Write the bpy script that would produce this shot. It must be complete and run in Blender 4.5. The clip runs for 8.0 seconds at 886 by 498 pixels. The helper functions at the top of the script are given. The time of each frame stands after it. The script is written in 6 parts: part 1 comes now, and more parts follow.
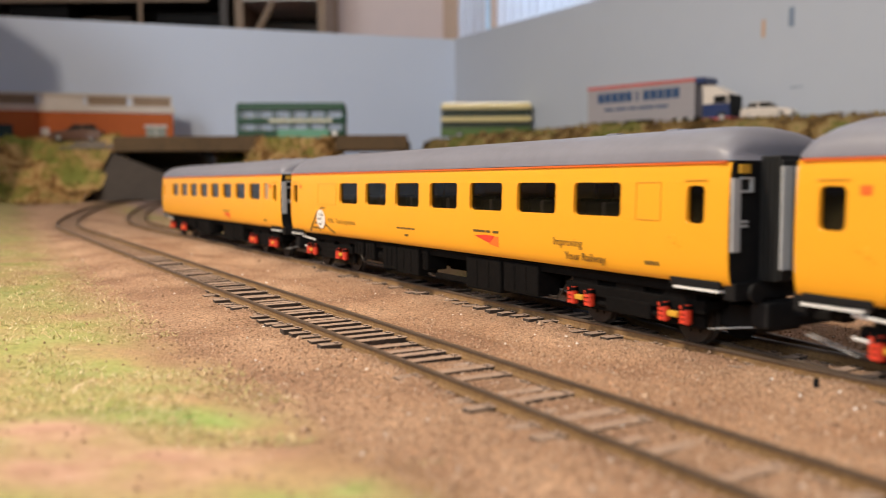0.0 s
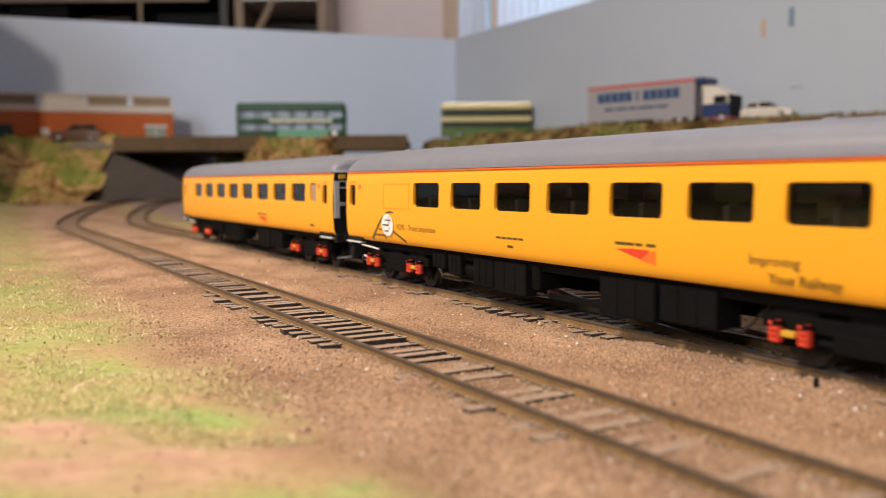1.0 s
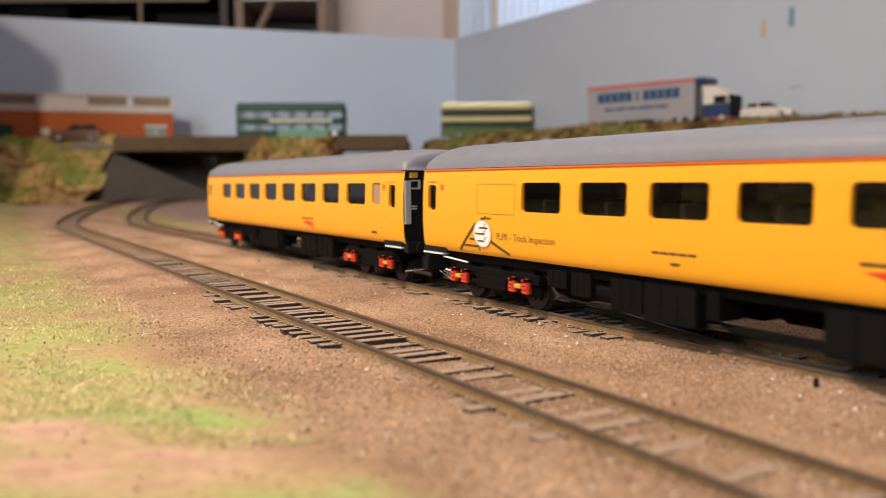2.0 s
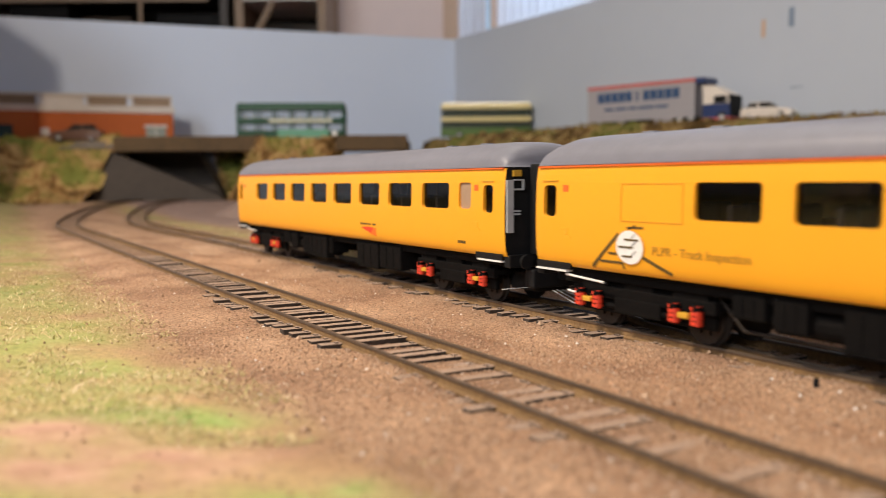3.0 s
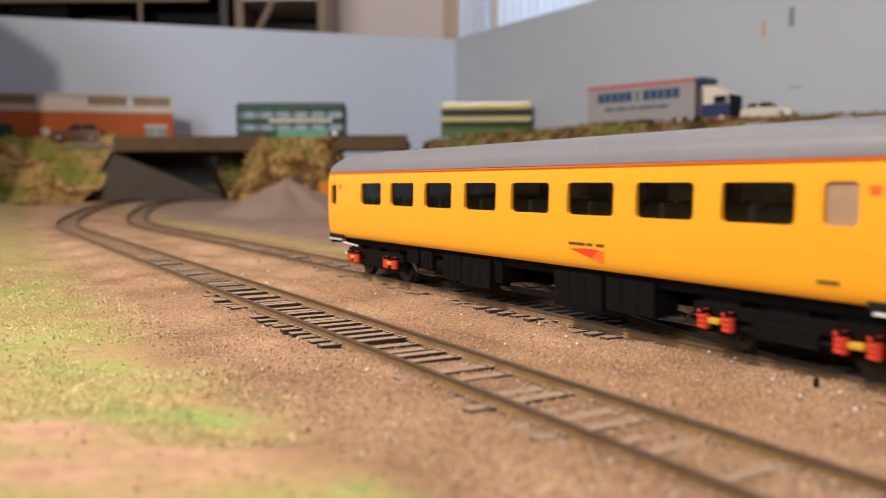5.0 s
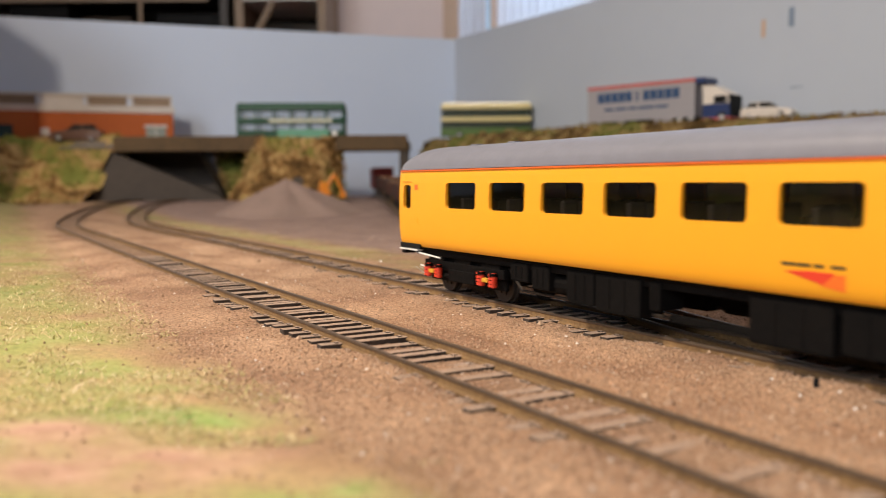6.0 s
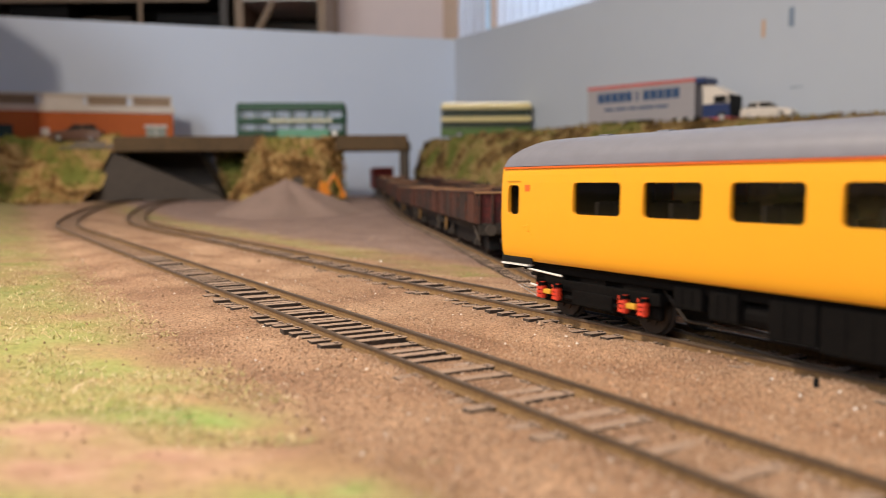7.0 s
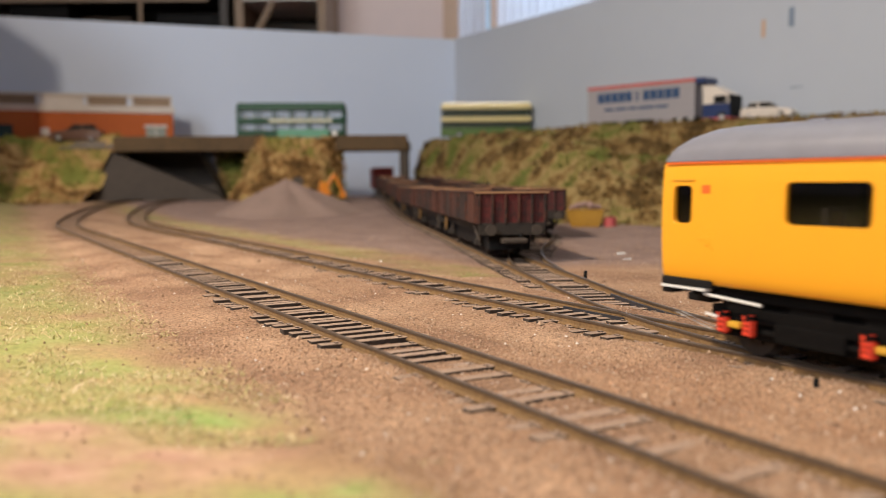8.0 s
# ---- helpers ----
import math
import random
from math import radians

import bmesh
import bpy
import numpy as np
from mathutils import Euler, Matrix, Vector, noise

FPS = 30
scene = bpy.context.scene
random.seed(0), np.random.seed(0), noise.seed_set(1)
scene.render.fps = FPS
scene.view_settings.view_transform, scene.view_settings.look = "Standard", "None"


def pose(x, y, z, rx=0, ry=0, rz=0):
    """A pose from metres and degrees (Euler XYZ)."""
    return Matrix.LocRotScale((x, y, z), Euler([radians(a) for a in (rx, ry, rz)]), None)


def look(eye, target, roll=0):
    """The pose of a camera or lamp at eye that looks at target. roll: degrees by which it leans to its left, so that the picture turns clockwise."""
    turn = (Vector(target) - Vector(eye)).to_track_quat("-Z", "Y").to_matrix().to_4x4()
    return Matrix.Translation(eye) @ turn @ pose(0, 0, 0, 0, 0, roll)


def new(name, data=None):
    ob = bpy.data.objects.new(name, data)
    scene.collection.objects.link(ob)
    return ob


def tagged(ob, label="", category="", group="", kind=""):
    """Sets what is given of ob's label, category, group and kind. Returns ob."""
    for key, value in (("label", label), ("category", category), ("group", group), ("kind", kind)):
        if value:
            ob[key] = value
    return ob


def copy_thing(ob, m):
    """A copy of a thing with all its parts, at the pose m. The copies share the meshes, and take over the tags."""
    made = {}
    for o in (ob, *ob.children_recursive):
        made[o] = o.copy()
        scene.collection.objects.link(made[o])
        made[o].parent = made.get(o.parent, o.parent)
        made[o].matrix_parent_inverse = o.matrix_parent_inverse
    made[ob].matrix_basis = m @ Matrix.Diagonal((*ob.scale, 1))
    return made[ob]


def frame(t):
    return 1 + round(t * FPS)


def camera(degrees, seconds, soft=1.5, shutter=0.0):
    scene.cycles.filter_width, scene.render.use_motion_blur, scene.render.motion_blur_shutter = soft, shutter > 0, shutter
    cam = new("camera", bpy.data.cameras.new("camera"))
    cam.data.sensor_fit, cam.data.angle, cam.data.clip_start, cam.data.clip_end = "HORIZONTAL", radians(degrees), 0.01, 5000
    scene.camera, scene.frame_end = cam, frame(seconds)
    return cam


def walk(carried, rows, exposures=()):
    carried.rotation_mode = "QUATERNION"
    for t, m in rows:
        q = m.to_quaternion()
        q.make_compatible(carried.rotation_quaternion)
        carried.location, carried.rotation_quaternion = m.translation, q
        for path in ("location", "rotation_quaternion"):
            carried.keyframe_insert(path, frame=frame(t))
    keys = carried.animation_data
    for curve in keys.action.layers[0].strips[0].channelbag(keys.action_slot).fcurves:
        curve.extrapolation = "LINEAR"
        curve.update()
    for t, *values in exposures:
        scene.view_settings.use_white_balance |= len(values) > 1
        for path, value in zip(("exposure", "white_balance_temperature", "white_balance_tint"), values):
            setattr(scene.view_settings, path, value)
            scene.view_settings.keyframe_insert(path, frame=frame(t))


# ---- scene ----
# The camera stands still beside the model railway; top of rail is z = 0.
cam = camera(54.33, 8.0, 0.9, 0.5)
EYE = pose(0, 0, 0.03755, 85.507, 0, 0) @ pose(0, 0, 0, 0, 0, -0.345)
walk(cam, ((0, EYE), (8, EYE)), ((0, 0.0), (8, 0.0)))
cam.data.dof.use_dof = True
cam.data.dof.focus_distance = 0.255
cam.data.dof.aperture_fstop = 16.0

# ---- light ----
world = bpy.data.worlds.new("room_light")
scene.world = world
world.use_nodes = True
wn = world.node_tree.nodes
sky = wn.new("ShaderNodeTexSky")
sky.sky_type = "NISHITA"
sky.sun_disc = False
sky.sun_elevation, sky.sun_rotation = radians(35), radians(200)
world.node_tree.links.new(sky.outputs[0], wn["Background"].inputs[0])
wn["Background"].inputs[1].default_value = 0.1


def lamp(name, kind, at, to, watts, colour, size=0.1):
    data = bpy.data.lights.new(name, kind)
    data.energy, data.color = watts, colour
    if kind == "AREA":
        data.shape, data.size = "DISK", size
    else:
        data.shadow_soft_size = size
    ob = new(name, data)
    ob.matrix_world = look(at, to)
    return ob


lamp("room_lamp", "AREA", (-0.44, 0.10, 0.64), (-0.24, 0.46, 0.0), 9.9, (1.0, 0.845, 0.665), 0.06)
# fill added from behind to lift coach sides and boards; no known source
lamp("rear_fill_light", "AREA", (-1.0, -1.45, 1.0), (-0.1, 0.8, 0.1), 27, (0.86, 0.91, 0.97), 0.9)
# overhead fill added to brighten the far room wall, no lamp known there
lamp("overhead_fill_light", "AREA", (0.10, 1.50, 1.85), (0.0, 2.0, 0.0), 8, (1.0, 0.94, 0.86), 0.4)
lamp("window_light", "AREA", (0.6, 2.9, 0.95), (0.3, 1.2, 0.3), 10, (0.62, 0.76, 1.0), 1.1)


# ---- materials ----
def node_material(name, colour, rough=0.6, metal=0.0, second=None, scale=30.0, bump=0.0, bump_scale=None, spread=0.35, spec=0.5, detail=6.0, coat=0.0):
    """A surface with two scales of colour variation and a fine relief."""
    m = bpy.data.materials.new(name)
    m.use_nodes = True
    n, l = m.node_tree.nodes, m.node_tree.links
    b = n["Principled BSDF"]
    b.inputs["Roughness"].default_value = rough
    b.inputs["Metallic"].default_value = metal
    b.inputs["Specular IOR Level"].default_value = spec
    b.inputs["Coat Weight"].default_value = coat
    tc = n.new("ShaderNodeTexCoord")
    one = n.new("ShaderNodeTexNoise")
    one.inputs["Scale"].default_value = scale
    one.inputs["Detail"].default_value = detail
    two = n.new("ShaderNodeTexNoise")
    two.inputs["Scale"].default_value = scale * 9
    two.inputs["Detail"].default_value = 3
    l.new(tc.outputs["Object"], one.inputs["Vector"])
    l.new(tc.outputs["Object"], two.inputs["Vector"])
    add = n.new("ShaderNodeMath")
    add.operation = "ADD"
    l.new(one.outputs["Fac"], add.inputs[0])
    l.new(two.outputs["Fac"], add.inputs[1])
    ramp = n.new("ShaderNodeMapRange")
    ramp.inputs["From Min"].default_value = 1 - spread
    ramp.inputs["From Max"].default_value = 1 + spread
    l.new(add.outputs[0], ramp.inputs["Value"])
    mix = n.new("ShaderNodeMix")
    mix.data_type = "RGBA"
    second = second or tuple(c * 0.85 for c in colour)
    mix.inputs["A"].default_value = (*colour, 1)
    mix.inputs["B"].default_value = (*second, 1)
    l.new(ramp.outputs[0], mix.inputs["Factor"])
    l.new(mix.outputs["Result"], b.inputs["Base Color"])
    if bump:
        tex = n.new("ShaderNodeTexNoise")
        tex.inputs["Scale"].default_value = bump_scale or scale * 6
        tex.inputs["Detail"].default_value = 5
        l.new(tc.outputs["Object"], tex.inputs["Vector"])
        bp = n.new("ShaderNodeBump")
        bp.inputs["Strength"].default_value = bump
        bp.inputs["Distance"].default_value = 0.002
        l.new(tex.outputs["Fac"], bp.inputs["Height"])
        l.new(bp.outputs[0], b.inputs["Normal"])
    return m


def glass_material(name, tint=(0.75, 0.78, 0.78), rough=0.03):
    m = bpy.data.materials.new(name)
    m.use_nodes = True
    n, l = m.node_tree.nodes, m.node_tree.links
    n.remove(n["Principled BSDF"])
    clear, gloss, mix, lw = n.new("ShaderNodeBsdfTransparent"), n.new("ShaderNodeBsdfGlossy"), n.new("ShaderNodeMixShader"), n.new("ShaderNodeLayerWeight")
    lw.inputs["Blend"].default_value = 0.5
    pw, fr = n.new("ShaderNodeMath"), n.new("ShaderNodeMapRange")
    pw.operation = "POWER"
    pw.inputs[1].default_value = 5.0
    l.new(lw.outputs["Facing"], pw.inputs[0])
    l.new(pw.outputs[0], fr.inputs["Value"])
    fr.inputs["To Min"].default_value = 0.035
    fr.inputs["To Max"].default_value = 0.9
    clear.inputs["Color"].default_value = (*tint, 1)
    gloss.inputs["Roughness"].default_value = rough
    l.new(fr.outputs[0], mix.inputs[0])
    l.new(clear.outputs[0], mix.inputs[1])
    l.new(gloss.outputs[0], mix.inputs[2])
    l.new(mix.outputs[0], n["Material Output"].inputs["Surface"])
    return m


YELLOW = node_material("yellow_coach_paint", (0.80, 0.352, 0.017), 0.40, second=(0.775, 0.338, 0.017), scale=14, spread=0.5, bump=0.02, bump_scale=900, spec=0.4)
ROOF_GREY = node_material("grey_roof_paint", (0.178, 0.178, 0.212), 0.48, second=(0.152, 0.152, 0.18), scale=25, bump=0.05, bump_scale=700)
ORANGE = node_material("orange_stripe_paint", (0.72, 0.13, 0.02), 0.45, scale=30)
BLACK = node_material("black_plastic", (0.005, 0.005, 0.006), 0.65, second=(0.010, 0.0095, 0.0095), scale=60, bump=0.1, spec=0.2)
UNDER = node_material("dark_underframe_plastic", (0.0030, 0.0028, 0.0030), 0.8, second=(0.0065, 0.0055, 0.005), scale=80, bump=0.15, spec=0.08)
RED = node_material("red_spring_paint", (0.74, 0.055, 0.018), 0.55, second=(0.58, 0.04, 0.014), scale=200)
AXLE_YELLOW = node_material("yellow_axlebox_paint", (0.62, 0.33, 0.03), 0.5, scale=200)
WHITE = node_material("white_paint", (0.78, 0.77, 0.74), 0.5, scale=60)
GREY_LIGHT = node_material("light_grey_plastic", (0.45, 0.45, 0.45), 0.5, scale=60)
RUBBER = node_material("black_window_rubber", (0.01, 0.01, 0.01), 0.5, scale=60)
BLUE_SEAT = node_material("dark_seat_plastic", (0.035, 0.03, 0.03), 0.6, second=(0.05, 0.035, 0.025), scale=90)
BROWN_IN = node_material("brown_interior_plastic", (0.075, 0.05, 0.033), 0.6, scale=60)
STEEL = node_material("worn_wheel_steel", (0.035, 0.027, 0.021), 0.6, 0.3, second=(0.02, 0.014, 0.011), scale=150)
PANEL_LINE = node_material("panel_joint_paint", (0.62, 0.285, 0.02), 0.5, scale=60)
GLASS = glass_material("coach_glass", (0.24, 0.235, 0.23))
FROST = node_material("frosted_window", (0.36, 0.24, 0.16), 0.3, scale=60)
RAIL = node_material("rusty_brown_rail", (0.25, 0.145, 0.058), 0.8, 0.0, second=(0.12, 0.066, 0.026), scale=120, bump=0.3, bump_scale=800)
RAIL_TOP = node_material("worn_rail_head", (0.13, 0.09, 0.062), 0.5, 0.3, second=(0.075, 0.052, 0.036), scale=90, spread=0.5)
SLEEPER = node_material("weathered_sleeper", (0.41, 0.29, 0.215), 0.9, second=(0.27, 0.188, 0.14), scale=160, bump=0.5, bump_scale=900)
SLEEPER_SHADE = node_material("shaded_sleeper_side", (0.035, 0.025, 0.019), 0.9, second=(0.055, 0.038, 0.028), scale=200, bump=0.4, bump_scale=900)
# one blue paint in two tints: cooler and warmer light is in the colour
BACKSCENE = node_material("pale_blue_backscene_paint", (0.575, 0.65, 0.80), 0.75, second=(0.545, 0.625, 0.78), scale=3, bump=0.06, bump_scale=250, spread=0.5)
BACKSCENE_WARM_LIT = node_material("backscene_paint_in_warm_light", (0.50, 0.54, 0.61), 0.75, second=(0.475, 0.515, 0.59), scale=3, bump=0.06, bump_scale=250, spread=0.5)
PLASTER = node_material("pinkish_room_plaster", (0.80, 0.69, 0.70), 0.85, second=(0.76, 0.66, 0.67), scale=2, bump=0.1, bump_scale=80)
CEILING_WHITE = node_material("white_ceiling_paint", (0.75, 0.73, 0.7), 0.9, scale=2, bump=0.1, bump_scale=60)
CARPET = node_material("brown_carpet", (0.16, 0.12, 0.09), 0.95, scale=20, bump=0.4)


# ---- helpers for meshes ----
def mesh_from(bm, name):
    me = bpy.data.meshes.new(name)
    bmesh.ops.recalc_face_normals(bm, faces=bm.faces[:])
    bm.to_mesh(me)
    bm.free()
    return me


def part(name, bm, material, parent=None, label="", smooth=False):
    me = bm if isinstance(bm, bpy.types.Mesh) else mesh_from(bm, name)
    if smooth:
        me.polygons.foreach_set("use_smooth", [True] * len(me.polygons))
    if not me.materials:
        me.materials.append(material)
    ob = new(name, me)
    ob.parent = parent
    if label:
        ob["label"] = label
    return ob


def box(bm, x0, y0, z0, x1, y1, z1, bevel=0.0):
    geom = bmesh.ops.create_cube(bm, size=1.0)["verts"]
    for v in geom:
        v.co = Vector(((x0 + x1) / 2 + v.co.x * (x1 - x0), (y0 + y1) / 2 + v.co.y * (y1 - y0), (z0 + z1) / 2 + v.co.z * (z1 - z0)))
    if bevel:
        edges = list({e for v in geom for e in v.link_edges})
        bmesh.ops.bevel(bm, geom=edges, offset=bevel, segments=2, affect="EDGES", profile=0.6)
    return bm


def boxed(*a, **k):
    return box(bmesh.new(), *a, **k)


def rod(bm, a, b, r, seg=10, r2=None):
    a, b = Vector(a), Vector(b)
    d = b - a
    m = Matrix.Translation((a + b) / 2) @ d.to_track_quat("Z", "Y").to_matrix().to_4x4()
    bmesh.ops.create_cone(bm, cap_ends=True, segments=seg, radius1=r, radius2=r if r2 is None else r2, depth=d.length, matrix=m)
    return bm


def rodded(*a, **k):
    return rod(bmesh.new(), *a, **k)


def loft(sections, closed=True, caps=True):
    """Skin through rows of points of equal count."""
    bm = bmesh.new()
    rows = [[bm.verts.new(p) for p in s] for s in sections]
    n = len(rows[0])
    for a, b in zip(rows, rows[1:]):
        for i in range(n if closed else n - 1):
            j = (i + 1) % n
            bm.faces.new((a[i], a[j], b[j], b[i]))
    if caps and closed:
        bm.faces.new(rows[0])
        bm.faces.new(rows[-1])
    return bm


def empty(name, m, label, category, group=""):
    ob = new(name)
    ob.matrix_world = m
    return tagged(ob, label, category, group)


def smoothstep(a, b, x):
    t = min(1.0, max(0.0, (x - a) / (b - a)))
    return t * t * (3 - 2 * t)


def words(name, text, size, m, material, parent, label=""):
    """Lettering in the built-in font, as a thin mesh."""
    cu = bpy.data.curves.new(name, "FONT")
    cu.body, cu.size, cu.extrude, cu.resolution_u = text, size, 0.00004, 2
    tmp = bpy.data.objects.new(name, cu)
    scene.collection.objects.link(tmp)
    dg = bpy.context.evaluated_depsgraph_get()
    me = bpy.data.meshes.new_from_object(tmp.evaluated_get(dg))
    bpy.data.objects.remove(tmp)
    me.materials.clear()
    ob = part(name, me, material, parent, label)
    ob.matrix_basis = m
    return ob


# ---- the plan ----
AHEAD = Vector((-0.4976, 0.8674, 0))   # the way along the main tracks, away from the camera
AWAY = Vector((0.8674, 0.4976, 0))     # square to it, towards the back
SIDE0 = Vector((-0.10945, 0.47049, 0))  # on the near side of the coaches, s = 0
HALF = 0.018                            # half a coach's width
BEND = 0.30                             # where the main tracks begin to curve, along AHEAD


def level(y):
    """Height of the board: raised a little towards the back to fit the camera's view."""
    return 0.013 * smoothstep(0.85, 1.3, y)


def main_track(offset, radius, start, end, step=0.0034):
    """Centre line parallel to the coaches' side at that offset, bending to the right far away: points and headings."""
    pts, s = [], start
    o = SIDE0 + AWAY * offset
    bend_at = o + AHEAD * BEND
    centre = bend_at + AWAY * radius
    while s < end:
        if s < BEND:
            p, h = o + AHEAD * s, AHEAD.copy()
        else:
            a = (s - BEND) / radius
            p = centre + (Matrix.Rotation(-a, 3, "Z") @ (-AWAY)) * radius
            h = Matrix.Rotation(-a, 3, "Z") @ AHEAD
        pts.append((Vector((p.x, p.y, level(p.y))), h))
        s += step
    return pts


TRAIN_OFFSET = HALF
NEAR_OFFSET = -0.0478
RADIUS = 1.15


def siding_track(step=0.0034):
    """Leaves the train's track by a turnout and runs back under the bridge."""
    o = SIDE0 + AWAY * TRAIN_OFFSET
    y0 = 0.130
    p = o + AHEAD * ((y0 - o.y) / AHEAD.y)
    head = math.atan2(AHEAD.y, AHEAD.x)
    last, r = radians(97.4), 0.45
    pts = []
    while p.y < 1.62:
        h = Vector((math.cos(head), math.sin(head), 0))
        pts.append((Vector((p.x, p.y, level(p.y))), h))
        p = p + h * step
        head = max(last, head - step / r)
    return pts


def second_siding(step=0.0034):
    """Curves off the first siding to the right and runs beside it."""
    base = siding_track()
    k = next(i for i, (q, _) in enumerate(base) if q.y > 0.33)
    p, h = base[k]
    head = math.atan2(h.y, h.x)
    pts, low = [], radians(76.5)
    turning = True
    p = p.copy()
    while p.y < 1.5:
        h = Vector((math.cos(head), math.sin(head), 0))
        pts.append((Vector((p.x, p.y, level(p.y))), h))
        p = p + h * step
        if turning:
            head -= step / 0.55
            turning = head > low
        elif p.y > 0.50:
            head = min(radians(97.4), head + step / 0.42)
    return pts


TRAIN = main_track(TRAIN_OFFSET, RADIUS, -0.52, 1.35)
NEAR = main_track(NEAR_OFFSET, RADIUS + 0.0658, -0.52, 1.35)
SIDING = siding_track()
SIDING_2 = second_siding()


# ---- ground ----
def near_path(pts, x, y):
    best = 9.0
    for p, _ in pts:
        d = (p.x - x) ** 2 + (p.y - y) ** 2
        if d < best:
            best = d
    return math.sqrt(best)


GRASS_EDGE = ((0.05, -0.012), (0.108, 0.000), (0.127, -0.012), (0.162, -0.037), (0.223, -0.074), (0.353, -0.147), (0.55, -0.25), (0.829, -0.40), (1.1, -0.52), (1.397, -0.69), (2.0, -1.0))


def grass_edge(y):
    for (y0, x0), (y1, x1) in zip(GRASS_EDGE, GRASS_EDGE[1:]):
        if y <= y1:
            return x0 + (x1 - x0) * (y - y0) / (y1 - y0)
    return GRASS_EDGE[-1][1]


def ground_z(x, y):
    """The board's scenic surface: ballast shoulders, low lumps, a hollow verge."""
    z = level(y) - 0.0029
    n1 = noise.noise((x * 22, y * 22, 1.3))
    n2 = noise.noise((x * 90, y * 90, 7.1))
    z += 0.0007 * n1 + 0.0005 * n2
    d = (x - SIDE0.x) * AWAY.x + (y - SIDE0.y) * AWAY.y
    if y < 0.62:
        for off, a, b in ((NEAR_OFFSET, 0.165, 0.32), (TRAIN_OFFSET, 0.17, 0.40)):
            q = d - off
            if abs(q) < 0.0082:
                z += (0.0008 + 0.0005 * n2) * smoothstep(0.20, 0.145, y)
                z -= (0.0000 + 0.0006 * n2) * smoothstep(a - 0.045, a + 0.01, y) * (1 - smoothstep(b, b + 0.07, y))
            elif -0.03 < q < -0.0100:
                k = smoothstep(a - 0.055, a - 0.02, y) * (1 - smoothstep(b - 0.04, b + 0.02, y))
                z += (0.0016 * (1 - k) + k * (0.0004 + 0.0006 * smoothstep(0.23, 0.16, y) + 0.0009 * n2) * smoothstep(-0.0165, -0.0135, q) + k * 0.0006 * smoothstep(-0.014, -0.017, q)) * smoothstep(-0.03, -0.022, q)
            elif 0.0100 < q < 0.03:
                z += 0.0014 * (1 - smoothstep(0.022, 0.03, q))
    e = grass_edge(y) - x
    if e > 0:
        z += min(e, 0.12) * 0.035 + 0.0012 * n1
    return z


def yard_zone(x, y):
    """Grey-pink dirt of the goods yard behind the main line's verge."""
    d = (Vector((x, y, 0)) - SIDE0).dot(AWAY) - TRAIN_OFFSET
    return smoothstep(0.045, 0.075, d + 0.012 * noise.noise((x * 30, y * 30, 8))) * smoothstep(0.36, 0.46, y + 0.03 * noise.noise((x * 20, y * 20, 4)))


def track_distance(x, y, offset, radius):
    """Distance from the centre line of a main track."""
    p = Vector((x, y, 0))
    o = SIDE0 + AWAY * offset
    if (p - o).dot(AHEAD) < BEND:
        return abs((p - o).dot(AWAY))
    return abs((p - (o + AHEAD * BEND + AWAY * radius)).length - radius)


def back_verge(x, y):
    d = (Vector((x, y, 0)) - SIDE0).dot(AWAY) - TRAIN_OFFSET
    return (0.021 - abs(d - 0.038)) if 0.36 < y < 1.25 else -1.0


LUSH = ((-0.0469, 0.1448, 0.0100, 0.0045, 1.0), (-0.0385, 0.1428, 0.0060, 0.0035, 0.7), (-0.0101, 0.1098, 0.0050, 0.0040, 0.85), (-0.0020, 0.1060, 0.0040, 0.0030, 0.6), (-0.0760, 0.1850, 0.0260, 0.0100, 0.42), (-0.0600, 0.1660, 0.0110, 0.0060, 0.42), (-0.1018, 0.2181, 0.0260, 0.0160, 0.38), (-0.1400, 0.2900, 0.0300, 0.0300, 0.30), (-0.0208, 0.1060, 0.0060, 0.0030, 0.4))


BARE = ((-0.0640, 0.1310, 0.0160, 0.0110, 1.0), (-0.0400, 0.1225, 0.0120, 0.0070, 0.9), (-0.0500, 0.1120, 0.0200, 0.0080, 0.8), (-0.0240, 0.1290, 0.0060, 0.0050, 0.6), (-0.0330, 0.1530, 0.0070, 0.0060, 0.6))


def patches(x, y, spots, seed):
    n = 1.0 + 0.7 * noise.noise((x * 60, y * 60, seed)) + 0.45 * noise.noise((x * 190, y * 190, seed + 3))
    return min(1.0, max(0.0, n) * sum(a * math.exp(-((x - cx) / rx) ** 2 - ((y - cy) / ry) ** 2) for cx, cy, rx, ry, a in spots))


GROUND_DEEP = 420


